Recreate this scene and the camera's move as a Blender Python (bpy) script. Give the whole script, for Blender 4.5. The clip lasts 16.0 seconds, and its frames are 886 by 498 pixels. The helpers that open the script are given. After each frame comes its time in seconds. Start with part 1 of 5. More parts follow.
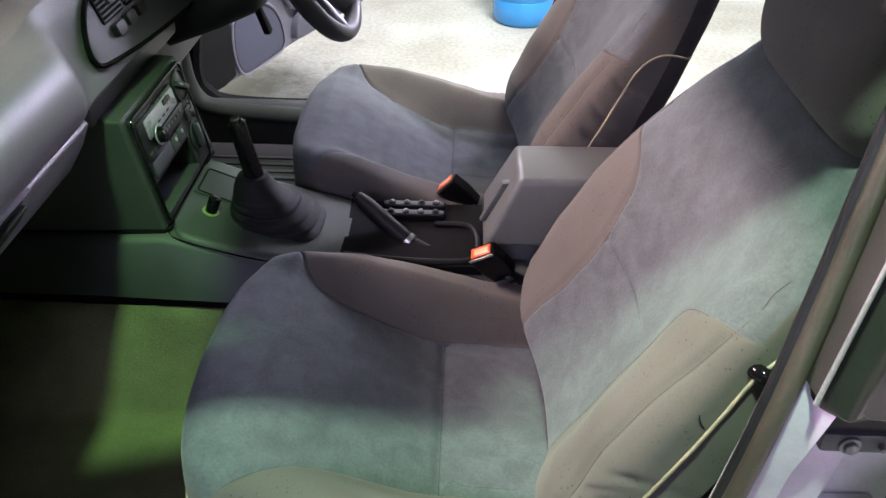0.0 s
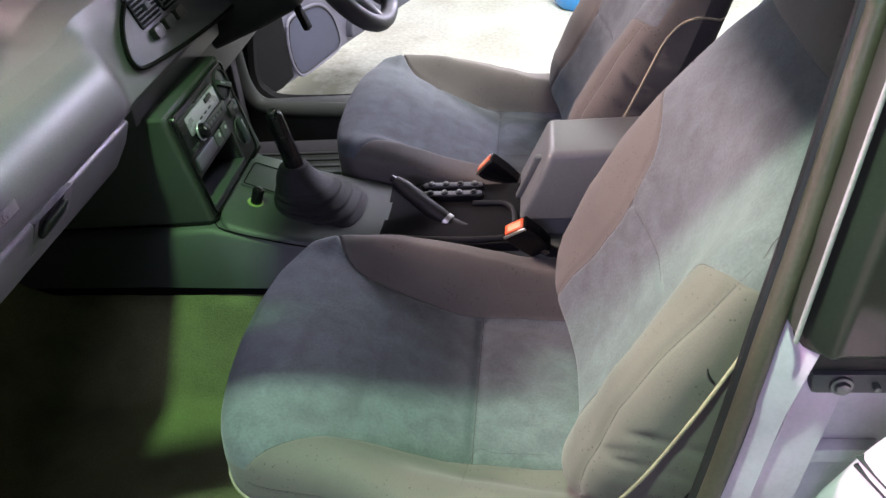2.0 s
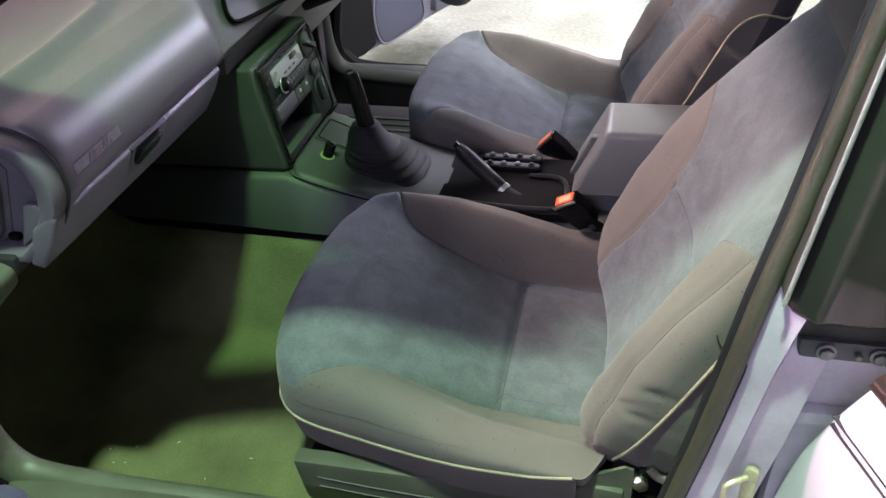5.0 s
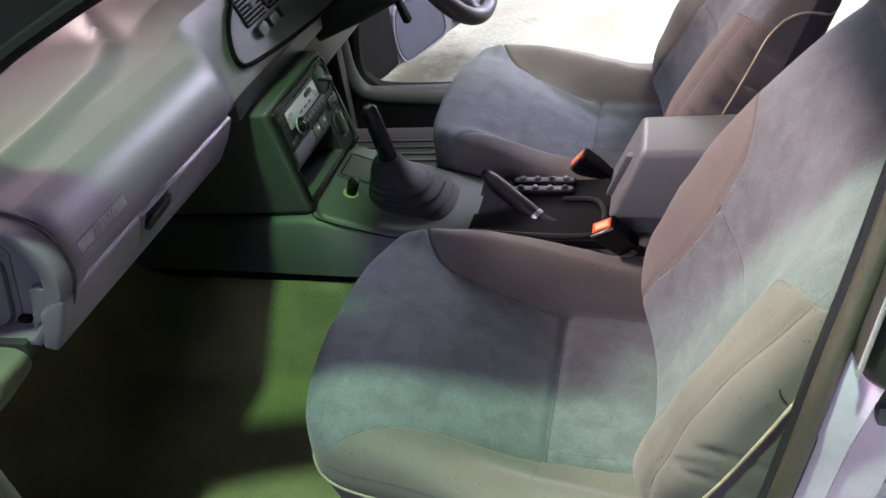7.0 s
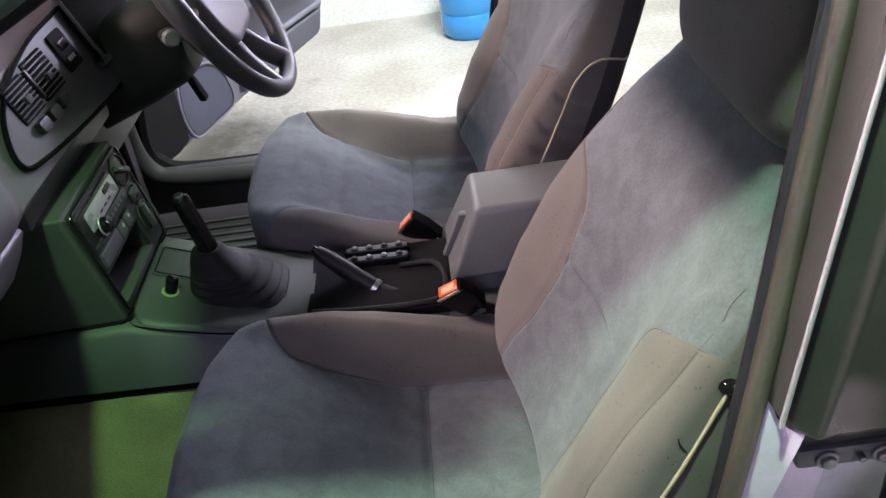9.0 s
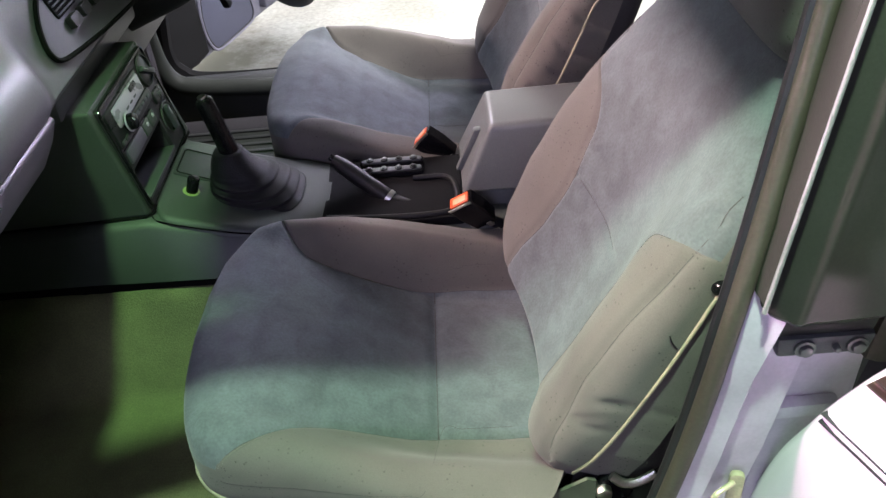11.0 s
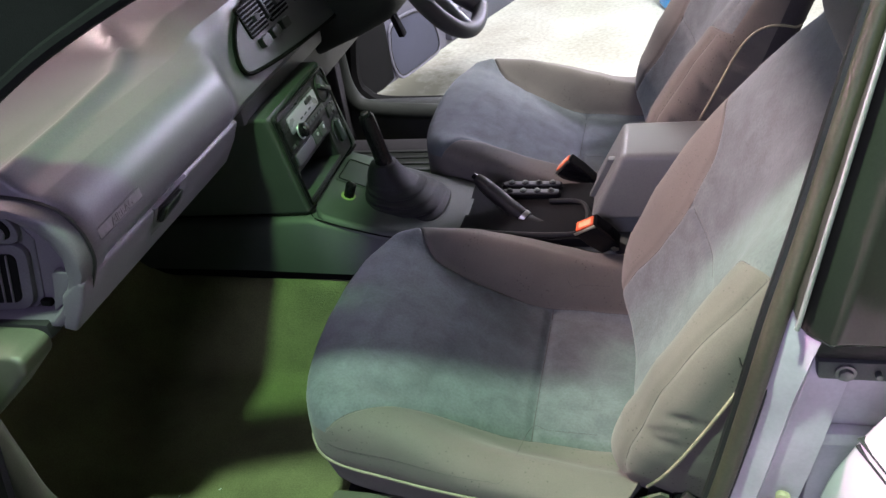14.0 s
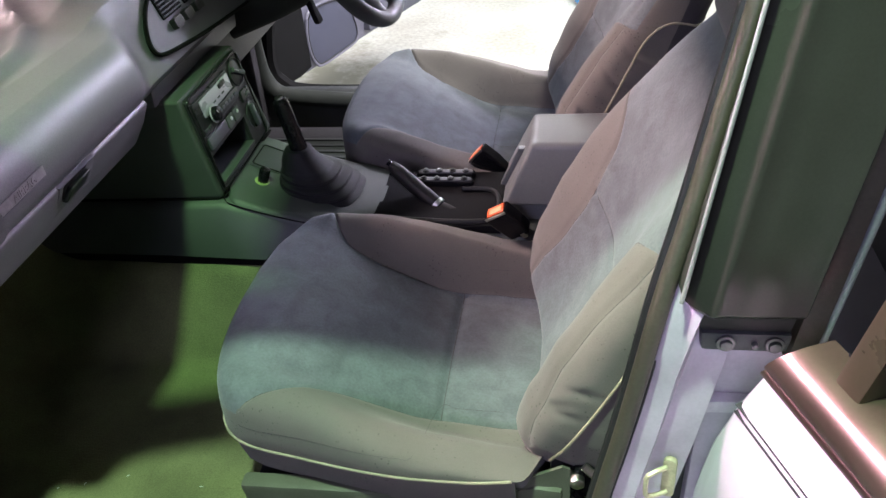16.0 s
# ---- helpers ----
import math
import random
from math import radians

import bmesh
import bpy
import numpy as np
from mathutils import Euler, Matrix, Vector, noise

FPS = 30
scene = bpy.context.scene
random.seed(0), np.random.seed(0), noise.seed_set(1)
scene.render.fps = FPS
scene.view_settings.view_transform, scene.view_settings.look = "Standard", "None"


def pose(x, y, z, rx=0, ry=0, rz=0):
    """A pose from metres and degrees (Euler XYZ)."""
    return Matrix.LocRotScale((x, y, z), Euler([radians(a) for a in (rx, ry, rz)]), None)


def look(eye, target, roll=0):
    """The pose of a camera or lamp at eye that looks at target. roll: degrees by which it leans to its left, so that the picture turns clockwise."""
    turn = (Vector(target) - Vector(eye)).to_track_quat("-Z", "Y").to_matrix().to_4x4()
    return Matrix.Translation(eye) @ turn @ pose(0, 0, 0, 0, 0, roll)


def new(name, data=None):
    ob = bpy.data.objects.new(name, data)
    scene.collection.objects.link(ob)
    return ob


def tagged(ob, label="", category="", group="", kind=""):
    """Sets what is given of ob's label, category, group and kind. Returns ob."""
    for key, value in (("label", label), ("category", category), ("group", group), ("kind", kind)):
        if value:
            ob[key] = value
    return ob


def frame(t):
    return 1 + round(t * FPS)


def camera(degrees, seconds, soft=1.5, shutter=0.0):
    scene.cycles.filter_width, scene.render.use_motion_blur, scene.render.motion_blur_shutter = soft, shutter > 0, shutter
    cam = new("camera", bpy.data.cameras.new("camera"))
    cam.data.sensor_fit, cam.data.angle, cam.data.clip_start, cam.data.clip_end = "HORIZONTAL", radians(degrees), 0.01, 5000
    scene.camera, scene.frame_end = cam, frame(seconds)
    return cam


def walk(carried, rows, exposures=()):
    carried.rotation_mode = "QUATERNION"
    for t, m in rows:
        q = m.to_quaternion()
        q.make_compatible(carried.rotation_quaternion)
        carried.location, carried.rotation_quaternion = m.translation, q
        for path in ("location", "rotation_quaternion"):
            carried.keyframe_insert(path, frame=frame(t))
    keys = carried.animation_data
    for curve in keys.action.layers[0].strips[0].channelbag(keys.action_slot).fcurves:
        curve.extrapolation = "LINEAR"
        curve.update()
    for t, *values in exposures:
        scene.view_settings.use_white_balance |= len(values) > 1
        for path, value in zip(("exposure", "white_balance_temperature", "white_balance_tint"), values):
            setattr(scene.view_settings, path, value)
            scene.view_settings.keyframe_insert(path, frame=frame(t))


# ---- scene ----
cam = camera(57.0, 16.0)
PATH = [
    (0, (0.014, 0.117, 1.239), (-0.017, 1.763, 0.102), 1.2),
    (0.5, (0.04, 0.11, 1.21), (-0.005, 1.765, 0.087), 2.7),
    (1, (0.062, 0.087, 1.233), (-0.118, 1.725, 0.099), 0.2),
    (1.5, (0.09, 0.074, 1.236), (-0.141, 1.708, 0.106), -4.2),
    (2, (0.095, 0.092, 1.222), (-0.158, 1.721, 0.089), -6.0),
    (2.5, (0.073, 0.094, 1.225), (-0.197, 1.696, 0.06), -5.4),
    (3, (0.087, 0.084, 1.231), (-0.188, 1.679, 0.056), -5.5),
    (3.5, (0.089, 0.036, 1.236), (-0.183, 1.634, 0.064), -9.1),
    (4, (0.096, 0.013, 1.241), (-0.213, 1.613, 0.081), -6.0),
    (6.5, (0.172, 0.04, 1.241), (-0.366, 1.583, 0.088), -6.5),
    (7, (0.132, 0.099, 1.25), (-0.386, 1.651, 0.101), -9.7),
    (7.5, (0.076, 0.158, 1.261), (-0.111, 1.785, 0.113), -7.0),
    (8, (0.064, 0.159, 1.255), (0.008, 1.821, 0.144), -7.1),
    (10.5, (0.067, 0.14, 1.253), (0.055, 1.803, 0.142), -8.2),
    (11, (0.056, 0.104, 1.248), (-0.004, 1.679, 0.016), -6.0),
    (11.5, (0.072, 0.099, 1.24), (-0.195, 1.654, 0.012), -7.0),
    (12, (0.102, 0.071, 1.247), (-0.308, 1.603, 0.028), -6.7),
    (12.5, (0.131, 0.032, 1.239), (-0.344, 1.551, 0.028), -6.0),
    (13, (0.144, 0.021, 1.246), (-0.406, 1.519, 0.04), -6.5),
    (13.5, (0.143, 0.0, 1.251), (-0.41, 1.509, 0.061), -6.3),
    (14, (0.155, 0.024, 1.259), (-0.353, 1.61, 0.152), -9.3),
    (14.5, (0.135, 0.075, 1.262), (-0.162, 1.71, 0.149), -8.5),
    (15, (0.143, 0.056, 1.266), (-0.117, 1.695, 0.15), -7.8),
    (15.5, (0.173, 0.017, 1.26), (-0.101, 1.657, 0.149), -5.7),
    (16, (0.17, 0.002, 1.258), (-0.147, 1.615, 0.119), -5.2),
]
walk(cam, [(t, look(eye, target, roll)) for t, eye, target, roll in PATH],
     exposures=[(0, -0.22), (0.5, -0.05), (2, -0.05), (2.5, -0.14), (3, 0.04), (3.5, 0.02), (4, -0.2), (6.5, 0), (7.5, 0), (8, -0.08), (10.5, -0.46), (11, -0.05), (13.5, 0.08), (14, -0.1), (14.5, -0.12), (15, -0.12), (15.5, -0.04), (16, 0.0)])

# ---- world, lights, exposure ----
world = bpy.data.worlds.new("garage_air")
world.use_nodes = True
scene.world = world
world.node_tree.nodes["Background"].inputs[0].default_value = (0.60, 0.57, 0.95, 1)
world.node_tree.nodes["Background"].inputs[1].default_value = 0.02


def area_lamp(name, eye, target, sx, sy, watts, colour, spread=180):
    d = bpy.data.lights.new(name, "AREA")
    d.shape, d.size, d.size_y, d.energy, d.color = "RECTANGLE", sx, sy, watts, colour
    d.spread = radians(spread)
    ob = new(name, d)
    ob.matrix_world = look(eye, target)
    return ob


area_lamp("tube_lamp_near", (-0.10, 0.17, 2.78), (-0.10, 0.34, 0.0), 0.13, 0.11, 102, (0.66, 1.0, 0.68))
# unseen lamps added as violet fill for the dash and footwell
area_lamp("fill_lamp_front", (-0.55, -2.4, 2.5), (-0.3, 0.5, 0.7), 1.7, 0.3, 50, (0.66, 0.60, 1.0))
area_lamp("fill_lamp_rear", (1.1, 3.75, 1.75), (-0.4, 0.8, 0.85), 0.5, 0.3, 15, (0.80, 0.74, 1.0), 64)
area_lamp("tube_lamp_ahead", (-2.42, 1.15, 2.80), (0.3, 0.95, 1.35), 0.5, 0.30, 50, (1.0, 0.57, 0.85), 50)
# two more unseen lamps added, for the driver side and the floor beyond
area_lamp("fill_lamp_far", (-0.66, 3.75, 2.05), (0.15, 1.1, 0.7), 0.26, 0.18, 22, (0.86, 0.84, 1.0))
area_lamp("fill_lamp_floor", (0.80, 1.86, 3.1), (0.1, 2.9, 0.0), 1.2, 0.3, 255, (1.0, 0.985, 0.97))


# ---- materials ----
def mat(name, colour, rough=0.6, var=0.25, scale=6.0, bump=0.15, fine=220.0, metal=0.0, second=None, spec=0.5, coat=0.0, sheen=0.0, mottled=0.0):
    m = bpy.data.materials.new(name)
    m.use_nodes = True
    nt = m.node_tree
    b = nt.nodes["Principled BSDF"]
    co = nt.nodes.new("ShaderNodeTexCoord")
    big = nt.nodes.new("ShaderNodeTexNoise")
    big.inputs["Scale"].default_value, big.inputs["Detail"].default_value = scale, 6.0
    small = nt.nodes.new("ShaderNodeTexNoise")
    small.inputs["Scale"].default_value, small.inputs["Detail"].default_value = fine, 3.0
    nt.links.new(co.outputs["Object"], big.inputs["Vector"])
    nt.links.new(co.outputs["Object"], small.inputs["Vector"])
    ramp = nt.nodes.new("ShaderNodeValToRGB")
    dark = [c * (1 - var) for c in colour] if second is None else second
    ramp.color_ramp.elements[0].position, ramp.color_ramp.elements[1].position = 0.34, 0.66
    ramp.color_ramp.elements[0].color = (*dark, 1)
    ramp.color_ramp.elements[1].color = (*[min(1, c * (1 + 0.3 * var)) for c in colour], 1)
    nt.links.new(big.outputs["Fac"], ramp.inputs["Fac"])
    mix = nt.nodes.new("ShaderNodeMix")
    mix.data_type, mix.blend_type = "RGBA", "MULTIPLY"
    mix.inputs["Factor"].default_value = 0.35 + mottled
    nt.links.new(ramp.outputs["Color"], mix.inputs["A"])
    grain = nt.nodes.new("ShaderNodeMapRange")
    grain.inputs["From Min"].default_value, grain.inputs["From Max"].default_value = 0.3, 0.7
    grain.inputs["To Min"].default_value, grain.inputs["To Max"].default_value = 0.55, 1.25
    nt.links.new(small.outputs["Fac"], grain.inputs["Value"])
    nt.links.new(grain.outputs["Result"], mix.inputs["B"])
    nt.links.new(mix.outputs["Result"], b.inputs["Base Color"])
    rr = nt.nodes.new("ShaderNodeMapRange")
    rr.inputs["To Min"].default_value, rr.inputs["To Max"].default_value = max(0.02, rough - 0.1), min(1, rough + 0.08)
    nt.links.new(big.outputs["Fac"], rr.inputs["Value"])
    nt.links.new(rr.outputs["Result"], b.inputs["Roughness"])
    b.inputs["Metallic"].default_value = metal
    b.inputs["Specular IOR Level"].default_value = spec
    b.inputs["Coat Weight"].default_value = coat
    b.inputs["Sheen Weight"].default_value = sheen
    if bump:
        bp = nt.nodes.new("ShaderNodeBump")
        bp.inputs["Strength"].default_value, bp.inputs["Distance"].default_value = bump, 0.002
        nt.links.new(small.outputs["Fac"], bp.inputs["Height"])
        nt.links.new(bp.outputs["Normal"], b.inputs["Normal"])
    return m


def glass_mat(name, tint):
    m = bpy.data.materials.new(name)
    m.use_nodes = True
    nt = m.node_tree
    nt.nodes.remove(nt.nodes["Principled BSDF"])
    clear = nt.nodes.new("ShaderNodeBsdfTransparent")
    clear.inputs["Color"].default_value = (*tint, 1)
    shine = nt.nodes.new("ShaderNodeBsdfGlossy")
    shine.inputs["Roughness"].default_value = 0.02
    fres = nt.nodes.new("ShaderNodeFresnel")
    fres.inputs["IOR"].default_value = 1.45
    both = nt.nodes.new("ShaderNodeMixShader")
    nt.links.new(fres.outputs[0], both.inputs[0])
    nt.links.new(clear.outputs[0], both.inputs[1])
    nt.links.new(shine.outputs[0], both.inputs[2])
    nt.links.new(both.outputs[0], nt.nodes["Material Output"].inputs["Surface"])
    return m


VELOUR = mat("grey_velour", (0.104, 0.120, 0.130), 0.92, 0.24, 34, 0.25, 300, sheen=0.15, mottled=0.0)
WEAVE = mat("grey_bolster_cloth", (0.117, 0.106, 0.096), 0.9, 0.14, 12, 0.12, 1000, sheen=0.12, mottled=-0.05)


def brushed(m, swirl):
    """Twists the large mottling of a pile cloth, as a hand leaves it."""
    for n in m.node_tree.nodes:
        if n.type == "TEX_NOISE" and n.inputs["Scale"].default_value < 100:
            n.inputs["Distortion"].default_value = swirl


def pilled(m, scale, size, dark):
    """Sets small dark tufts into a cloth, in patches."""
    nt = m.node_tree
    b = nt.nodes["Principled BSDF"]
    old = b.inputs["Base Color"].links[0].from_socket
    co = nt.nodes.new("ShaderNodeTexCoord")
    dots = nt.nodes.new("ShaderNodeTexVoronoi")
    dots.inputs["Scale"].default_value = scale
    patch = nt.nodes.new("ShaderNodeTexNoise")
    patch.inputs["Scale"].default_value = 14.0
    nt.links.new(co.outputs["Object"], dots.inputs["Vector"])
    nt.links.new(co.outputs["Object"], patch.inputs["Vector"])
    spot = nt.nodes.new("ShaderNodeMapRange")
    spot.inputs["From Min"].default_value, spot.inputs["From Max"].default_value = size * 0.6, size
    spot.inputs["To Min"].default_value, spot.inputs["To Max"].default_value = 1.0, 0.0
    nt.links.new(dots.outputs["Distance"], spot.inputs["Value"])
    where = nt.nodes.new("ShaderNodeMapRange")
    where.inputs["From Min"].default_value, where.inputs["From Max"].default_value = 0.42, 0.58
    nt.links.new(patch.outputs["Fac"], where.inputs["Value"])
    both = nt.nodes.new("ShaderNodeMath")
    both.operation = "MULTIPLY"
    nt.links.new(spot.outputs["Result"], both.inputs[0])
    nt.links.new(where.outputs["Result"], both.inputs[1])
    mix = nt.nodes.new("ShaderNodeMix")
    mix.data_type = "RGBA"
    mix.inputs["B"].default_value = (*dark, 1)
    nt.links.new(both.outputs["Value"], mix.inputs["Factor"])
    nt.links.new(old, mix.inputs["A"])
    nt.links.new(mix.outputs["Result"], b.inputs["Base Color"])


brushed(VELOUR, 0.5)
pilled(WEAVE, 150, 0.19, (0.045, 0.042, 0.036))
CORD = mat("cream_piping", (0.27, 0.25, 0.175), 0.7, 0.25, 30, 0.3, 900)
BACKING = mat("dark_grey_seat_backing", (0.050, 0.046, 0.050), 0.75, 0.2, 16, 0.2, 600, spec=0.3)
THREAD = mat("dark_thread", (0.058, 0.056, 0.055), 0.9, 0.2, 30, 0.2, 500)
VINYL = mat("grey_dash_vinyl", (0.120, 0.110, 0.130), 0.46, 0.14, 7, 0.10, 600)
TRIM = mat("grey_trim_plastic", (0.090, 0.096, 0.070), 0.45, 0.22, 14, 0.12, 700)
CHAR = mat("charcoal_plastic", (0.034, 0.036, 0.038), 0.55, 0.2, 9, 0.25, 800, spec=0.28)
BLACK = mat("black_plastic", (0.016, 0.016, 0.017), 0.5, 0.3, 12, 0.15, 700, spec=0.35)
GLOSSB = mat("gloss_black_plastic", (0.006, 0.006, 0.007), 0.14, 0.2, 12, 0.0, 400, spec=0.2)
RUBBER = mat("black_rubber", (0.058, 0.054, 0.036), 0.5, 0.25, 12, 0.12, 300)
LEATHER = mat("black_leatherette", (0.015, 0.016, 0.016), 0.6, 0.25, 14, 0.4, 420, spec=0.18)
CARPET = mat("green_grey_carpet", (0.140, 0.148, 0.068), 0.95, 0.34, 9, 0.8, 420, mottled=0.1)
PAINT = mat("white_car_paint", (0.80, 0.80, 0.81), 0.24, 0.04, 4, 0.0, 400, coat=0.5, mottled=-0.32)
SEALGREY = mat("blue_grey_rubber", (0.20, 0.215, 0.24), 0.55, 0.2, 12, 0.1, 300)
BRONZE = mat("bronze_moulding", (0.15, 0.112, 0.085), 0.36, 0.2, 10, 0.0, 300, metal=0.8, mottled=-0.25)
OLIVEM = mat("olive_bronze_moulding", (0.075, 0.066, 0.040), 0.3, 0.2, 10, 0.0, 300, metal=0.5, mottled=-0.25)
APPL = mat("black_satin_applique", (0.044, 0.046, 0.037), 0.26, 0.2, 7, 0.03, 500, spec=0.32, mottled=-0.2)
STEEL = mat("zinc_steel", (0.55, 0.54, 0.50), 0.33, 0.3, 25, 0.1, 300, metal=1.0)
BRASS = mat("yellow_passivated_steel", (0.54, 0.50, 0.33), 0.35, 0.2, 40, 0.05, 300, metal=0.3)
GLAREORANGE = mat("glare_orange", (0.85, 0.50, 0.30), 0.25, 0.1, 20, 0.0, 300)
SATINB = mat("satin_black_grip", (0.010, 0.010, 0.011), 0.55, 0.25, 20, 0.12, 500, spec=0.3)
ORANGE = mat("orange_button", (0.75, 0.10, 0.02), 0.35, 0.1, 20, 0.0, 300)
ENDGREY = mat("dark_lavender_plastic", (0.092, 0.086, 0.102), 0.5, 0.2, 12, 0.15, 500)
TAGGREY = mat("pale_worn_grey", (0.22, 0.20, 0.22), 0.4, 0.3, 60, 0.05, 400)
RADIOB = mat("radio_black_plastic", (0.013, 0.014, 0.015), 0.3, 0.2, 20, 0.04, 600, spec=0.3)
PALEEDGE = mat("pale_rubber_bead", (0.28, 0.31, 0.28), 0.35, 0.15, 14, 0.05, 400)
DULLZINC = mat("dull_zinc", (0.20, 0.20, 0.21), 0.45, 0.3, 30, 0.1, 300, metal=0.8)
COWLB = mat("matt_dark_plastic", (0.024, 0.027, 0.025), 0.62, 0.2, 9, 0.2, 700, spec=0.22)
SEALSTRIP = mat("dark_green_grey_trim", (0.040, 0.046, 0.034), 0.6, 0.2, 14, 0.1, 500, spec=0.25)
SILVER = mat("silver_fascia", (0.38, 0.365, 0.42), 0.3, 0.1, 20, 0.0, 300, metal=0.35, mottled=-0.3)
CONCRETE = mat("pale_concrete", (0.47, 0.47, 0.445), 0.85, 0.16, 2.6, 0.35, 60, second=(0.37, 0.35, 0.32), mottled=0.05)


def dusty(m, centre, reach, colour):
    """Lays a ragged patch of dry dirt over a floor material."""
    nt = m.node_tree
    b = nt.nodes["Principled BSDF"]
    old = b.inputs["Base Color"].links[0].from_socket
    co = nt.nodes.new("ShaderNodeTexCoord")
    away = nt.nodes.new("ShaderNodeVectorMath")
    away.operation = "DISTANCE"
    away.inputs[1].default_value = centre
    nt.links.new(co.outputs["Object"], away.inputs[0])
    rough = nt.nodes.new("ShaderNodeTexNoise")
    rough.inputs["Scale"].default_value, rough.inputs["Detail"].default_value, rough.inputs["Roughness"].default_value = 4.5, 9.0, 0.72
    nt.links.new(co.outputs["Object"], rough.inputs["Vector"])
    near = nt.nodes.new("ShaderNodeMapRange")
    near.inputs["From Min"].default_value, near.inputs["From Max"].default_value = reach, 0.0
    near.inputs["To Min"].default_value, near.inputs["To Max"].default_value = -0.30, 0.16
    nt.links.new(away.outputs["Value"], near.inputs["Value"])
    both = nt.nodes.new("ShaderNodeMath")
    both.operation = "ADD"
    nt.links.new(near.outputs["Result"], both.inputs[0])
    nt.links.new(rough.outputs["Fac"], both.inputs[1])
    edge = nt.nodes.new("ShaderNodeMapRange")
    edge.inputs["From Min"].default_value, edge.inputs["From Max"].default_value = 0.44, 0.64
    nt.links.new(both.outputs["Value"], edge.inputs["Value"])
    mix = nt.nodes.new("ShaderNodeMix")
    mix.data_type = "RGBA"
    mix.inputs["B"].default_value = (*colour, 1)
    nt.links.new(edge.outputs["Result"], mix.inputs["Factor"])
    nt.links.new(old, mix.inputs["A"])
    nt.links.new(mix.outputs["Result"], b.inputs["Base Color"])


dusty(CONCRETE, (-0.85, 2.75, 0.0), 1.3, (0.21, 0.205, 0.165))
GREYW = mat("bare_grey_render", (0.20, 0.20, 0.205), 0.9, 0.2, 1.4, 0.3, 60)
# also stands in for carpet in shade; that dark is in the colour
DARKCARPET = mat("black_felt_and_shade", (0.030, 0.027, 0.034), 0.95, 0.3, 9, 0.8, 500)
WALLW = mat("white_wall_paint", (0.78, 0.78, 0.79), 0.8, 0.08, 1.2, 0.2, 80)
HEADL = mat("pale_headliner", (0.5, 0.49, 0.47), 0.95, 0.08, 4, 0.4, 600)
CARDRIM = mat("pale_lavender_plastic", (0.150, 0.148, 0.200), 0.5, 0.12, 9, 0.1, 600)
CARDMID = mat("grey_blue_door_cloth", (0.092, 0.092, 0.126), 0.75, 0.15, 9, 0.25, 700)
CARD = mat("blue_grey_door_card", (0.058, 0.062, 0.100), 0.7, 0.15, 7, 0.3, 700)
LABEL = mat("pale_label", (0.42, 0.43, 0.44), 0.5, 0.1, 20, 0.0, 300)
LIME = mat("lime_ring", (0.22, 0.28, 0.10), 0.25, 0.1, 20, 0.0, 300)
BOTTLE = mat("blue_bottle_plastic", (0.05, 0.30, 0.75), 0.2, 0.1, 6, 0.0, 300)
GREENGLASS = glass_mat("green_tinted_glass", (0.80, 0.92, 0.75))
PANELGREY = mat("dark_grey_dash_plastic", (0.050, 0.052, 0.061), 0.5, 0.15, 8, 0.12, 700)
LIDGREY = mat("mid_grey_plastic", (0.122, 0.130, 0.132), 0.36, 0.12, 8, 0.10, 700)
CONSOLE = mat("dark_grey_console_plastic", (0.048, 0.057, 0.051), 0.5, 0.15, 8, 0.15, 800, spec=0.35)
# body's white paint, darkened and tinted lavender for the weaker light on the jamb
JAMB = mat("shaded_jamb_paint", (0.50, 0.45, 0.53), 0.38, 0.28, 12, 0.0, 300, coat=0.15, mottled=-0.22)
MATTB = mat("matt_black_plastic", (0.010, 0.010, 0.011), 0.8, 0.25, 9, 0.2, 700, spec=0.08)
# near-black for openings modelled shut; their inner shade is in the colour
VOID = mat("hollow_shade_black", (0.004, 0.004, 0.004), 0.9, 0.2, 8, 0.0, 300, spec=0.1)


# ---- building helpers ----
def part(name, shape, material, parent=None, label="", smooth=40):
    me = bpy.data.meshes.new(name)
    if isinstance(shape, tuple):
        me.from_pydata(shape[0], [], shape[1])
    else:
        shape.to_mesh(me)
        shape.free()
    me.update()
    me.shade_smooth()
    me.set_sharp_from_angle(angle=radians(smooth))
    me.materials.append(material)
    ob = new(name, me)
    if parent is not None:
        ob.parent = parent
    if label:
        ob["label"] = label
    return ob


def cloth_regions(ob, ring, first, last, rear=None):
    """Gives the columns first to last of a lofted seat mesh the velour, those from rear on the dark backing, the rest the plain cloth."""
    ob.data.materials.append(WEAVE)
    ob.data.materials.append(BACKING)
    for p in ob.data.polygons:
        k = p.index % ring
        p.material_index = 0 if first <= k < last else 2 if rear and k >= rear else 1


def across(low, high, left, right, outer=36, inner=80):
    """Places across a seat from one edge to the other, with a column on either seam."""
    left, right = min(left, 0.985 * low), min(right, 0.985 * high)
    out = [-low + (low - left) * (i / outer) ** 1.5 for i in range(outer)]
    out += [-left + (left + right) * i / inner for i in range(inner)]
    return out + [high - (high - right) * (1 - i / outer) ** 1.5 for i in range(outer + 1)]


def thing(name, label, category, kind="", group=""):
    return tagged(new(name), label, category, group, kind)


def fixed(ob, label="", category=""):
    return tagged(ob, label, category, kind="structure")


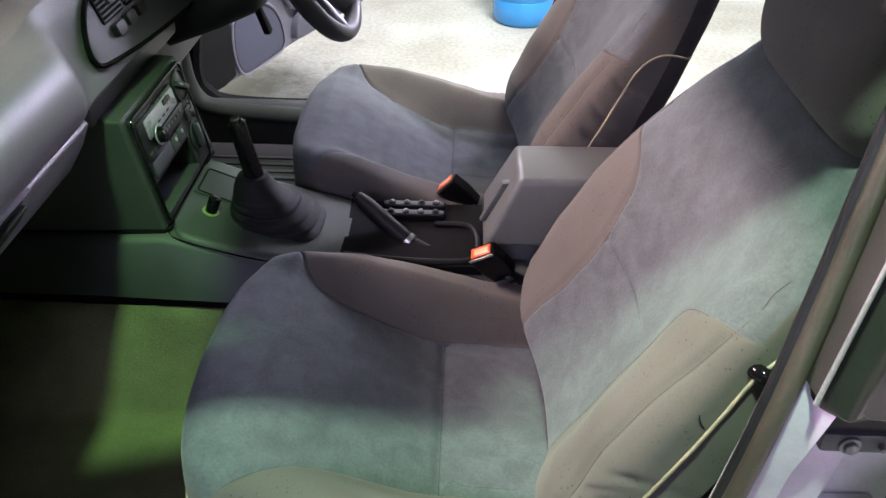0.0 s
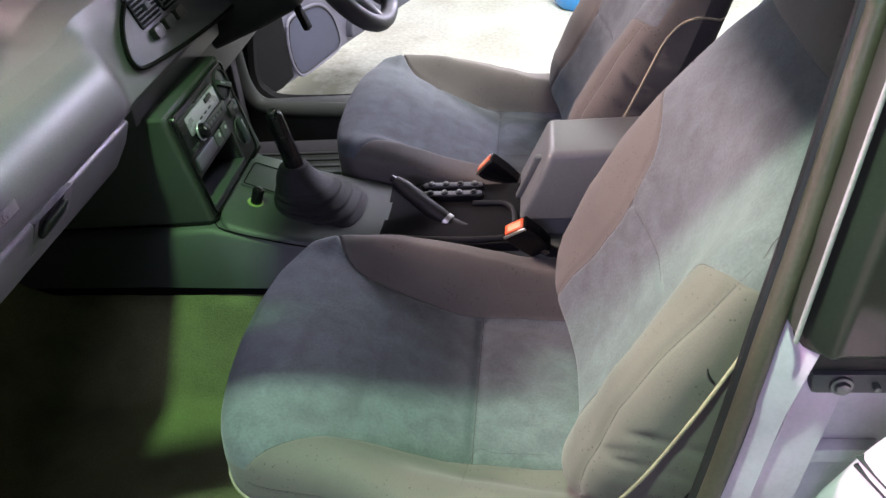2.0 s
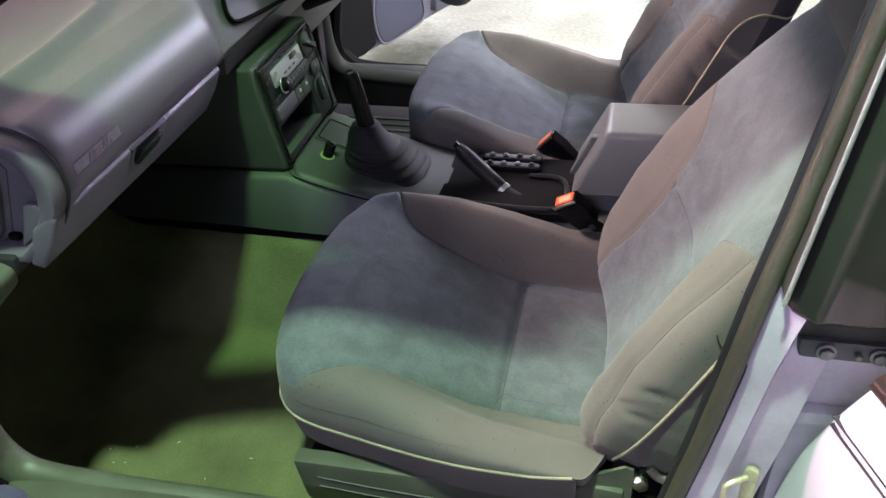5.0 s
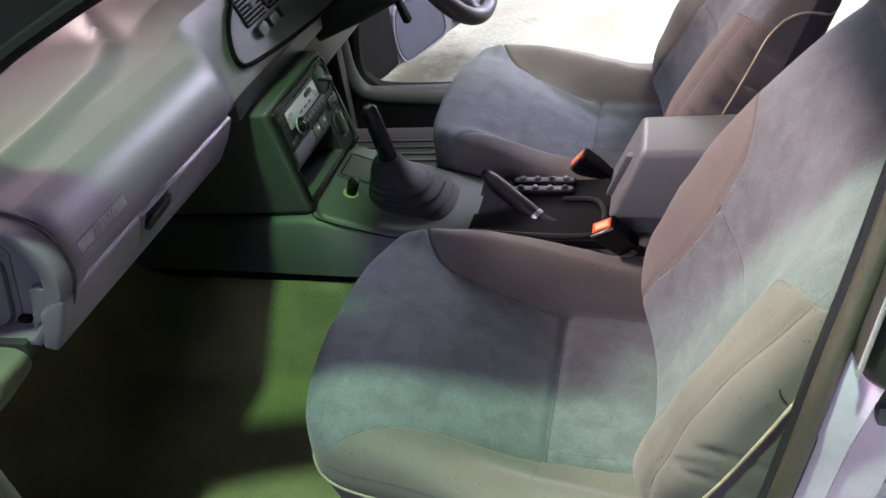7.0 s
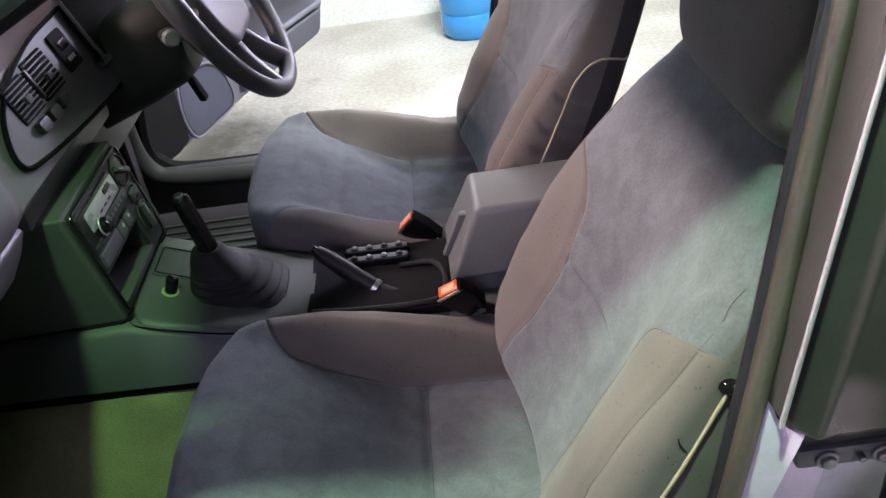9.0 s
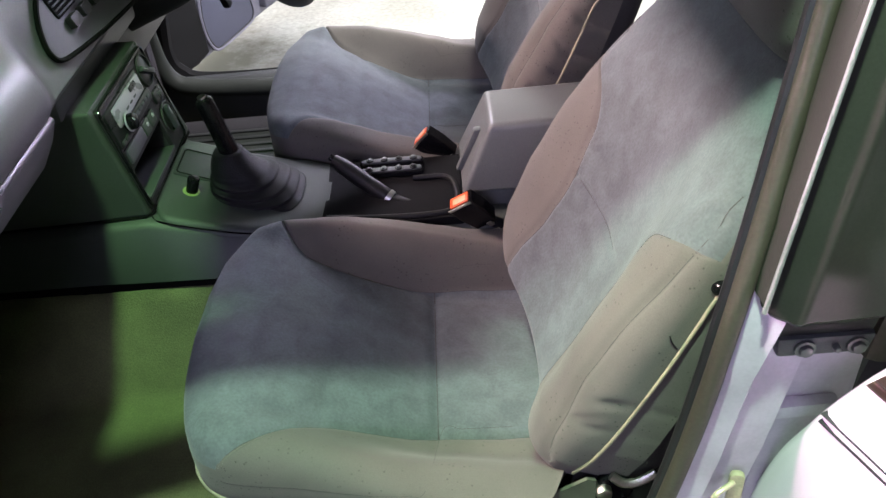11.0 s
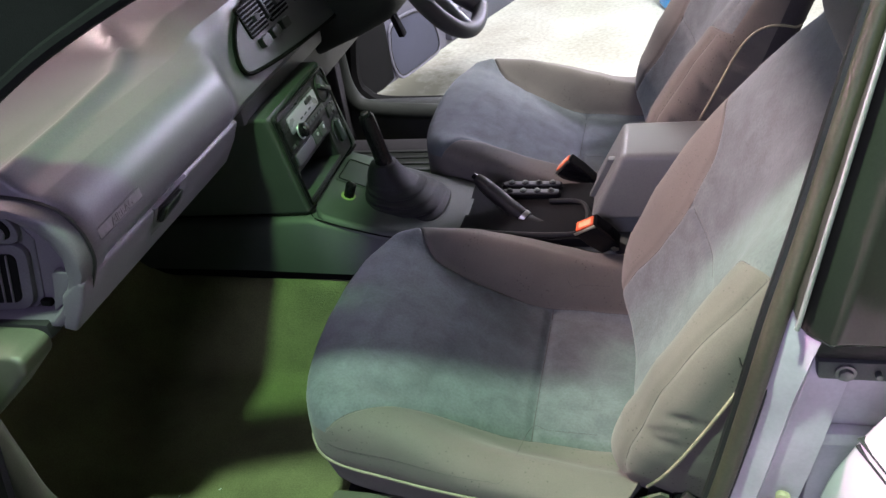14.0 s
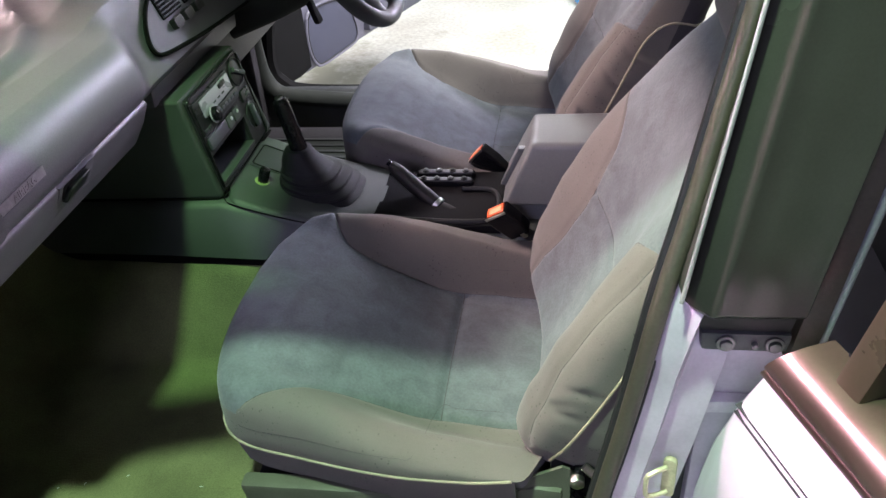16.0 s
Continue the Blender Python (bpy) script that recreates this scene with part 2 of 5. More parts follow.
def box(x0, x1, y0, y1, z0, z1, bevel=0.004, seg=2):
    bm = bmesh.new()
    bmesh.ops.create_cube(bm, size=1)
    for v in bm.verts:
        v.co = Vector(((x0 + x1) / 2 + v.co.x * (x1 - x0), (y0 + y1) / 2 + v.co.y * (y1 - y0), (z0 + z1) / 2 + v.co.z * (z1 - z0)))
    if bevel:
        bmesh.ops.bevel(bm, geom=bm.edges[:], offset=bevel, segments=seg, affect="EDGES", profile=0.6)
    return bm


def moved(bm, m):
    bmesh.ops.transform(bm, matrix=m, verts=bm.verts)
    return bm


def prism(profile, a0, a1, axis="y", bevel=0.006, seg=2):
    """A profile of (x, z) pushed along y, of (x, y) along z, or of (y, z) along x."""
    put = {"y": lambda p, a: (p[0], a, p[1]), "z": lambda p, a: (p[0], p[1], a), "x": lambda p, a: (a, p[0], p[1])}[axis]
    bm = bmesh.new()
    lo, hi = ([bm.verts.new(put(p, a)) for p in profile] for a in (a0, a1))
    n = len(profile)
    bm.faces.new(lo), bm.faces.new(hi[::-1])
    for i in range(n):
        bm.faces.new((lo[i], hi[i], hi[(i + 1) % n], lo[(i + 1) % n]))
    bmesh.ops.recalc_face_normals(bm, faces=bm.faces)
    if bevel:
        sharp = [e for e in bm.edges if e.calc_face_angle(0) > radians(28)]
        bmesh.ops.bevel(bm, geom=sharp, offset=bevel, segments=seg, affect="EDGES", profile=0.6, clamp_overlap=True)
    return bm


def hexa(p, bevel=0.004, seg=2):
    """Eight corners: four below, four above, each going round."""
    bm = bmesh.new()
    v = [bm.verts.new(q) for q in p]
    for f in ((0, 1, 2, 3), (7, 6, 5, 4), (0, 4, 5, 1), (1, 5, 6, 2), (2, 6, 7, 3), (3, 7, 4, 0)):
        bm.faces.new([v[i] for i in f])
    bmesh.ops.recalc_face_normals(bm, faces=bm.faces)
    if bevel:
        bmesh.ops.bevel(bm, geom=bm.edges[:], offset=bevel, segments=seg, affect="EDGES", profile=0.6)
    return bm


def loft(rings, cap=True, ring_closed=True):
    n = len(rings[0])
    verts = [tuple(p) for r in rings for p in r]
    faces = []
    for i in range(len(rings) - 1):
        for j in range(n if ring_closed else n - 1):
            k = (j + 1) % n
            faces.append((i * n + j, i * n + k, (i + 1) * n + k, (i + 1) * n + j))
    if cap:
        faces += [tuple(range(n))[::-1], tuple(range((len(rings) - 1) * n, len(rings) * n))]
    return verts, faces


def curve_points(pts, n=40):
    """A smooth line through the points (Catmull-Rom)."""
    p = [Vector(q) for q in pts]
    p = [p[0] * 2 - p[1], *p, p[-1] * 2 - p[-2]]
    out, spans = [], len(p) - 3
    for i in range(n + 1):
        s = min(i / n * spans, spans - 1e-6)
        k, t = int(s), s - int(s)
        a, b, c, d = p[k : k + 4]
        out.append(0.5 * (2 * b + (c - a) * t + (2 * a - 5 * b + 4 * c - d) * t * t + (3 * b - a - 3 * c + d) * t**3))
    return out


def tube(pts, r, n=24, sides=8, radii=None, smooth_line=True, squash=1.0):
    line = curve_points(pts, n) if smooth_line else [Vector(q) for q in pts]
    rings, side = [], None
    for i, p in enumerate(line):
        d = (line[min(i + 1, len(line) - 1)] - line[max(i - 1, 0)]).normalized()
        side = d.orthogonal() if side is None else side - d * side.dot(d)
        side.normalize()
        up = d.cross(side)
        f = i / (len(line) - 1)
        rr = r if radii is None else float(np.interp(f, np.linspace(0, 1, len(radii)), radii))
        rings.append([p + rr * (math.cos(a) * side + squash * math.sin(a) * up) for a in np.linspace(0, 2 * math.pi, sides, endpoint=False)])
    return loft(rings)


def disc(radius, depth, n=28, bevel=0.002):
    bm = bmesh.new()
    bmesh.ops.create_cone(bm, cap_ends=True, segments=n, radius1=radius, radius2=radius, depth=depth)
    if bevel:
        bmesh.ops.bevel(bm, geom=[e for e in bm.edges if e.calc_face_angle(0) > 1], offset=bevel, segments=2, affect="EDGES", profile=0.5)
    return bm


def rounded(w, h, r, n=6):
    """A rounded rectangle of (a, b) about the origin."""
    out = []
    for cx, cy, a0 in ((w / 2 - r, h / 2 - r, 0), (-w / 2 + r, h / 2 - r, 90), (-w / 2 + r, -h / 2 + r, 180), (w / 2 - r, -h / 2 + r, 270)):
        out += [(cx + r * math.cos(radians(a0 + 90 * i / n)), cy + r * math.sin(radians(a0 + 90 * i / n))) for i in range(n + 1)]
    return out


def plate(w, h, r, depth, m, bevel=0.0015):
    """A rounded plate in its own plane, its face towards its +z, laid at the pose m."""
    return moved(prism(rounded(w, h, r), -depth / 2, depth / 2, "z", bevel), m)


def facing(origin, right, up):
    """A pose whose x goes along right, y along up and z out of the face."""
    r = Vector(right).normalized()
    u = (Vector(up) - r * Vector(up).dot(r)).normalized()
    f = r.cross(u)
    return Matrix((( r.x, u.x, f.x, origin[0]), (r.y, u.y, f.y, origin[1]), (r.z, u.z, f.z, origin[2]), (0, 0, 0, 1)))


def interp(x, table):
    return float(np.interp(x, [a for a, _ in table], [b for _, b in table]))


def smooth01(t):
    t = min(1, max(0, t))
    return t * t * (3 - 2 * t)


# ---- garage ----
ground = part("ground", box(-14, 14, -10, 12, -0.3, 0.0, 0), CONCRETE)
fixed(ground, "pale worn concrete garage floor", "floor")
fixed(part("wall_far", box(-14, 14, 4.10, 4.30, 0, 3.3, 0), WALLW), "white painted garage wall", "wall")
fixed(part("wall_near", box(-14, 14, -4.2, -4.0, 0, 3.3, 0), GREYW), "bare grey rendered garage wall", "wall")
fixed(part("wall_front", box(-6.2, -6.0, -4, 4.10, 0, 3.3, 0), GREYW), "bare grey rendered garage wall", "wall")
fixed(part("wall_rear", box(6.0, 6.2, -4, 4.10, 0, 3.3, 0), GREYW), "bare grey rendered garage wall", "wall")
fixed(part("ceiling", box(-14, 14, -10, 12, 3.3, 3.5, 0), GREYW), "bare grey garage ceiling", "ceiling")


def water_bottle(x, y):
    t = thing("water_bottle", "large blue plastic water bottle standing on the concrete floor", "bottle")
    prof = [(0.0, 0.0), (0.115, 0.0), (0.132, 0.02), (0.135, 0.10), (0.128, 0.112), (0.135, 0.124), (0.135, 0.22), (0.128, 0.232), (0.135, 0.244), (0.135, 0.33), (0.10, 0.40), (0.035, 0.43), (0.03, 0.48), (0.0, 0.48)]
    rings = [[(r * math.cos(a), r * math.sin(a), z) for a in np.linspace(0, 2 * math.pi, 40, endpoint=False)] for r, z in prof[1:-1]]
    part("body", loft(rings), BOTTLE, t)
    cap = disc(0.036, 0.04)
    part("cap", moved(cap, pose(0, 0, 0.49)), LABEL, t, "pale snap cap")
    t.location = (x, y, 0)
    return t


water_bottle(0.28, 3.76)

# ---- car body shell ----
CY = 1.17
car = thing("car", "white right-hand-drive hatchback with all its doors open on a concrete floor", "car")


def carpet_height(x, y):
    d = abs(y - CY)
    z = 0.335 + 0.150 * smooth01((0.225 - d) / 0.10)
    z += 0.30 * smooth01((-0.66 - x) / 0.35)
    z += 0.03 * smooth01((d - 0.52) / 0.07)
    return z


def carpet():
    n, m = 110, 100
    verts, faces = [], []
    for i in range(n + 1):
        x = -1.05 + 1.6 * i / n
        for j in range(m + 1):
            y = CY - 0.605 + 1.21 * j / m
            w = 0.004 * noise.noise((x * 9, y * 9, 0)) + 0.002 * noise.noise((x * 30, y * 30, 1))
            verts.append((x, y, carpet_height(x, y) + w))
    for i in range(n):
        for j in range(m):
            a = i * (m + 1) + j
            faces.append((a, a + m + 1, a + m + 2, a + 1))
    k = len(verts)
    verts += [(-1.05, CY - 0.605, 0.22), (0.55, CY - 0.605, 0.22), (0.55, CY + 0.605, 0.22), (-1.05, CY + 0.605, 0.22)]
    faces.append((k, k + 3, k + 2, k + 1))
    return verts, faces


part("carpet", carpet(), CARPET, car, "green-grey worn floor carpet", 80)
part("underbody", box(-1.1, 1.6, CY - 0.68, CY + 0.68, 0.18, 0.26, 0.01), BLACK, car)

for side, tag in ((-1, "near"), (1, "far")):
    w = lambda d: CY + side * d
    part("sill", prism([(w(0.715), 0.20), (w(0.725), 0.30), (w(0.715), 0.375), (w(0.68), 0.395), (w(0.63), 0.22)], -0.75, 1.5, "x", 0.008), PAINT, car, "white painted sill")
    # far side takes darker plastics: its weaker light is put into the colour
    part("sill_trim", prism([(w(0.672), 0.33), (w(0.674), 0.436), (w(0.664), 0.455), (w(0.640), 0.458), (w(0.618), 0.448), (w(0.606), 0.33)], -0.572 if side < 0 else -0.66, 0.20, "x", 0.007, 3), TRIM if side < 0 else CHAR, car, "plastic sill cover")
    part("sill_seal", tube([(0.17, w(0.686), 0.44), (-0.2, w(0.688), 0.43), (-0.50, w(0.688), 0.432), (-0.572, w(0.684), 0.462), (-0.588, w(0.678), 0.51), (-0.578, w(0.672), 0.58), (-0.560, w(0.668), 0.66), (-0.55, w(0.664), 0.73), (-0.60, w(0.664), 0.82), (-0.65, w(0.668), 0.88)], 0.018, 80), MATTB, car, "black rubber door seal")
    # lower windscreen post and kick panel
    part("kick_carpet", hexa([(-1.0, w(0.645), 0.34), (-0.585, w(0.645), 0.40), (-0.585, w(0.605), 0.36), (-1.0, w(0.58), 0.34), (-1.0, w(0.645), 0.78), (-0.64, w(0.645), 0.76), (-0.64, w(0.605), 0.76), (-1.0, w(0.58), 0.78)], 0.01, 2), DARKCARPET, car, "black felt side lining")
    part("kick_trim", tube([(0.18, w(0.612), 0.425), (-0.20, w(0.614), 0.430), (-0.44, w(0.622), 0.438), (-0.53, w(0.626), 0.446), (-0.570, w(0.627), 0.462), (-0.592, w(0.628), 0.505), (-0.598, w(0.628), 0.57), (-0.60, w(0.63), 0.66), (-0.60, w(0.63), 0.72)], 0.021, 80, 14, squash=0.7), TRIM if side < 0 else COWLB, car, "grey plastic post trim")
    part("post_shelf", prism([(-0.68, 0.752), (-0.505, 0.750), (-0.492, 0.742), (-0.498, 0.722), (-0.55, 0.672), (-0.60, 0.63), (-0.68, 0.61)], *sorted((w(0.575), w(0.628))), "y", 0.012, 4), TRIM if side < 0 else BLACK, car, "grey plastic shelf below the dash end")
    part("hinge_post", hexa([(-0.98, w(0.74), 0.25), (-0.655, w(0.70), 0.25), (-0.655, w(0.65), 0.25), (-0.98, w(0.65), 0.25), (-0.98, w(0.74), 0.92), (-0.68, w(0.70), 0.92), (-0.68, w(0.65), 0.92), (-0.98, w(0.65), 0.92)], 0.008), CHAR, car, "dark hinge post lining")
    line = [(-0.66, 0.652, 0.855), (-0.52, 0.612, 0.955), (-0.38, 0.580, 1.045), (-0.287, 0.563, 1.09), (-0.20, 0.548, 1.125), (0.02, 0.52, 1.225)]
    part("windscreen_post", loft([[(x, w(d + 0.006), z), (x, w(d - 0.026), z), (x - 0.034, w(d - 0.040), z + 0.062), (x - 0.038, w(d + 0.002), z + 0.070)] for x, d, z in line]), MATTB, car, "dark windscreen pillar trim")
    part("pillar_seal", tube([(x + 0.002, w(d + 0.011), z - 0.002) for x, d, z in line] + [(0.14, w(0.497), 1.25)], 0.007, 40), MATTB, car)
    part("roof_rail", loft([[(x, w(d), 1.25), (x, w(0.46), 1.25), (x - 0.10 * (x < 0), w(0.44), 1.33), (x - 0.10 * (x < 0), w(d - 0.02), 1.33)] for x, d in ((-0.10, 0.512), (0.0, 0.506), (0.06, 0.498), (0.12, 0.502), (0.19, 0.522), (0.25, 0.545), (0.32, 0.56), (1.5, 0.56))]), PAINT, car, "white painted roof rail")

part("roof_skin", hexa([(-0.22, CY - 0.485, 1.335), (1.5, CY - 0.485, 1.335), (1.5, CY + 0.485, 1.335), (-0.22, CY + 0.485, 1.335), (-0.18, CY - 0.47, 1.36), (1.5, CY - 0.47, 1.38), (1.5, CY + 0.47, 1.38), (-0.18, CY + 0.47, 1.36)], 0.006), PAINT, car, "white painted roof")
part("roof_header", hexa([(-0.252, CY - 0.508, 1.250), (-0.14, CY - 0.52, 1.270), (-0.14, CY + 0.52, 1.270), (-0.252, CY + 0.508, 1.250), (-0.252, CY - 0.508, 1.270), (-0.14, CY - 0.52, 1.345), (-0.14, CY + 0.52, 1.345), (-0.252, CY + 0.508, 1.270)], 0.004), PAINT, car, "white painted roof front edge")
part("headliner", box(-0.16, 1.48, CY - 0.46, CY + 0.46, 1.29, 1.31, 0.004), HEADL, car, "pale cloth headliner")
part("windscreen", hexa([(-0.86, CY - 0.655, 0.945), (-0.86, CY + 0.655, 0.945), (-0.18, CY + 0.525, 1.265), (-0.18, CY - 0.525, 1.265), (-0.86, CY - 0.655, 0.951), (-0.86, CY + 0.655, 0.951), (-0.18, CY + 0.525, 1.271), (-0.18, CY - 0.525, 1.271)], 0), GREENGLASS, car, "green-tinted windscreen")
part("under_dash", box(-0.98, -0.49, CY - 0.58, CY + 0.58, 0.735, 0.755, 0.004), BLACK, car)
# dark wedge under the dash stands in for the shade on the toe carpet
part("toe_lining", hexa([(-1.04, CY - 0.6, 0.40), (-0.74, CY - 0.6, 0.345), (-0.74, CY - 0.12, 0.345), (-1.04, CY - 0.12, 0.40), (-1.04, CY - 0.6, 0.70), (-1.0, CY - 0.6, 0.70), (-1.0, CY - 0.12, 0.70), (-1.04, CY - 0.12, 0.70)], 0.01), DARKCARPET, car, "dark toe lining standing in for the dash shade")
# dark sheet just above the driver carpet, painted for the shade there
def felt():
    n, m = 40, 24
    verts = [(-1.03 + 0.87 * i / n, 1.325 + 0.44 * j / m, carpet_height(-1.03 + 0.87 * i / n, 1.325 + 0.44 * j / m) + 0.010) for i in range(n + 1) for j in range(m + 1)]
    return verts, [(i * (m + 1) + j, (i + 1) * (m + 1) + j, (i + 1) * (m + 1) + j + 1, i * (m + 1) + j + 1) for i in range(n) for j in range(m)]


part("driver_floor_shade", felt(), DARKCARPET, car, "dark sheet over the driver floor, standing in for shade", 80)
mat_y, mat_x = (1.33, 1.755), (-0.76, -0.14)
part("driver_mat", box(*mat_x, *mat_y, 0.344, 0.360, 0.004), COWLB, car, "ribbed black rubber floor mat")
for k in range(13):
    part("mat_rib", box(mat_x[0] + 0.03, mat_x[1] - 0.03, mat_y[0] + 0.03 + 0.03 * k, mat_y[0] + 0.04 + 0.03 * k, 0.358, 0.364, 0.002), CHAR, car)
part("far_kick_lining", box(-0.90, -0.592, CY + 0.585, CY + 0.645, 0.36, 0.87, 0.01), DARKCARPET, car, "black felt side lining")
part("bulkhead", box(-1.12, -1.05, CY - 0.68, CY + 0.68, 0.22, 0.93, 0.01), BLACK, car)
part("bonnet", hexa([(-1.9, CY - 0.70, 0.70), (-0.95, CY - 0.70, 0.85), (-0.95, CY + 0.70, 0.85), (-1.9, CY + 0.70, 0.70), (-1.9, CY - 0.66, 0.76), (-0.86, CY - 0.66, 0.93), (-0.86, CY + 0.66, 0.93), (-1.9, CY + 0.66, 0.76)], 0.02, 3), PAINT, car, "white painted bonnet")
part("tail_panel", box(1.45, 1.6, CY - 0.70, CY + 0.70, 0.25, 1.33, 0.02), PAINT, car, "white painted tail")

# ---- centre posts ----
LIPX = [(0.40, 0.158), (0.62, 0.190), (0.735, 0.210), (0.84, 0.227), (0.903, 0.244), (0.956, 0.257), (1.26, 0.33)]
POSTD = [(0.40, 0.656), (0.735, 0.658), (0.84, 0.649), (0.956, 0.612), (1.26, 0.52)]
LEVELS = (0.42, 0.53, 0.62, 0.70, 0.78, 0.85, 0.91, 0.97, 1.07, 1.26)
for side in (-1, 1):
    w = lambda d: CY + side * d
    lx = lambda z, o=0.0: interp(z, LIPX) + o
    dd = lambda z, o=0.0: interp(z, POSTD) + o
    def strip(x0, x1, d0, d1, levels):
        return loft([[(lx(z, x0), w(dd(z, d1)), z), (lx(z, x1), w(dd(z, d1)), z), (lx(z, x1), w(dd(z, d0)), z), (lx(z, x0), w(dd(z, d0)), z)] for z in levels])
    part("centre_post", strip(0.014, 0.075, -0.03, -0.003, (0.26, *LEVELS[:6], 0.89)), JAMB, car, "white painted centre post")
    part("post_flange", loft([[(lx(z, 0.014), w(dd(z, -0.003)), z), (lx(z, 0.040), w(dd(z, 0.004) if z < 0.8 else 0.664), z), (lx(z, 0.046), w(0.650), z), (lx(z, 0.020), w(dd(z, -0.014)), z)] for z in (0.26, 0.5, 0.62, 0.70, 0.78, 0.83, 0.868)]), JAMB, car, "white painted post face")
    part("upper_post", strip(0.045, 0.10, -0.05, -0.014, LEVELS[6:]), CHAR, car)
    part("inner_post_trim", strip(0.058, 0.13, -0.085, -0.03, LEVELS), CHAR, car, "charcoal inner post trim")
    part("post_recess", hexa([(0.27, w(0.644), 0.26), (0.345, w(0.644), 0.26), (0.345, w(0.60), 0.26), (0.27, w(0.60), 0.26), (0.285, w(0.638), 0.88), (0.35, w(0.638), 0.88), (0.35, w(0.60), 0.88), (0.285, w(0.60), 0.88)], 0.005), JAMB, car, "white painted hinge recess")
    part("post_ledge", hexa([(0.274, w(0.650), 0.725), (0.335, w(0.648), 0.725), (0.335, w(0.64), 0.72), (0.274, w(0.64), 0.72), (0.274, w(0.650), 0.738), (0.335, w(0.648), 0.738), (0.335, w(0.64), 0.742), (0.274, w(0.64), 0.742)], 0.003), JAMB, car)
    part("post_web", strip(0.115, 0.14, -0.05, -0.02, LEVELS), BLACK, car)
    part("post_seal", tube([(lx(z, 0.0105), w(dd(z, 0.002)), z) for z in LEVELS], 0.0078, 80, 12), RUBBER, car, "olive-black rubber door seal")
    part("seal_lip", tube([(lx(z, 0.003), w(dd(z, -0.004)), z) for z in LEVELS], 0.0045, 80, 8), BLACK, car, "thin black seal lip")
    teeth = bmesh.new()
    for z in np.arange(0.885, 1.22, 0.0062):
        x, d = lx(z, 0.0215), dd(z, 0.0005)
        ring = [teeth.verts.new(q) for q in ((x - 0.003, w(d), z), (x + 0.0022, w(d + 0.0012), z + 0.0012), (x + 0.0024, w(d + 0.0012), z + 0.0036), (x - 0.003, w(d), z + 0.0048), (x - 0.001, w(d + 0.0042), z + 0.0024))]
        for a, b in ((0, 1), (1, 2), (2, 3), (3, 0)):
            teeth.faces.new((ring[a], ring[b], ring[4]))
        teeth.faces.new(ring[3::-1])
    part("seal_teeth", teeth, BLACK, car, "toothed black edge of the seal")
    # black strip standing in for the shade between seal and flange
    part("seal_shadow_gap", tube([(lx(z, 0.0195), w(dd(z, -0.003)), z) for z in LEVELS], 0.0032, 60, 6), BLACK, car)
    bead = lambda z: 0.252 + 0.145 * (z - 0.862)
    outer = lambda z: 0.666 - 0.08 * (z - 0.86)
    part("flange_trim", loft([[(lx(z, 0.017), w(dd(z, -0.002)), z), (bead(z), w(outer(z) - 0.001), z), (bead(z) + 0.004, w(outer(z) - 0.012), z), (lx(z, 0.022), w(dd(z, -0.012)), z)] for z in (0.862, 0.91, 0.97, 1.07, 1.26)]), SEALSTRIP, car)
    part("post_edge", tube([(bead(z), w(outer(z)), z) for z in (0.858, 0.91, 0.97, 1.07, 1.26)], 0.003, 50, 8, radii=[0.0019, 0.0018, 0.0017, 0.0017]), PALEEDGE, car, "pale post flange edge")
    edge_x = lambda z: 0.347 + 0.165 * (z - 0.87)
    rear = (0.79, 0.83, 0.87, 0.95, 1.03, 1.12, 1.26)
    part("rear_door_seal", loft([[(edge_x(z) + a, w(outer(z) - b), z) for a, b in ((0.005, 0.030), (0.007, 0.020), (0.014, 0.016), (0.023, 0.015), (0.026, 0.030))] for z in rear]), RUBBER, car, "olive-black rubber rear door seal")
    part("seal_bead", tube([(edge_x(z) + 0.026, w(outer(z) - 0.016), z) for z in rear], 0.0042, 40, 10, radii=[0.0020, 0.0040, 0.0042]), SEALGREY, car, "blue-grey rubber bead")
    def cover_ring(z, x0, x1, d):
        across_it = [(x0, -0.018), (x0 + 0.003, -0.012), (x0 + 0.010, -0.004), (x0 + 0.016, 0.001), (x0 + 0.0185, 0.0035), (x0 + 0.0205, 0.0052), (x0 + 0.023, 0.0060), (x0 + 0.026, 0.0056), (x0 + 0.032, 0.0042)]
        across_it += [(x0 + (x1 - x0) * k, 0.0042 + 0.0012 * math.sin(math.pi * k) - 0.002 * k) for k in (0.45, 0.6, 0.75, 0.88)]
        across_it += [(x1 - 0.0045, 0.0022), (x1 - 0.0022, 0.0026), (x1 - 0.0006, 0.0014), (x1, -0.002), (x1 + 0.001, -0.018)]
        return [(x, w(d + o), z) for x, o in across_it]

    part("post_applique", loft([cover_ring(z, bead(z) + 0.003, edge_x(z), outer(z) + o) for z, o in ((0.845, -0.007), (0.847, -0.002), (0.852, 0.0005), (0.91, 0.001), (0.99, 0.002), (1.07, 0.002), (1.26, 0.002))]), APPL, car, "black satin post cover", 60)
    part("hinge_cover", hexa([(0.272, w(0.654), 0.818), (0.338, w(0.654), 0.818), (0.338, w(0.63), 0.818), (0.272, w(0.63), 0.818), (0.260, w(0.652), 0.849), (0.345, w(0.652), 0.849), (0.345, w(0.62), 0.849), (0.260, w(0.62), 0.849)], 0.003), BLACK, car)
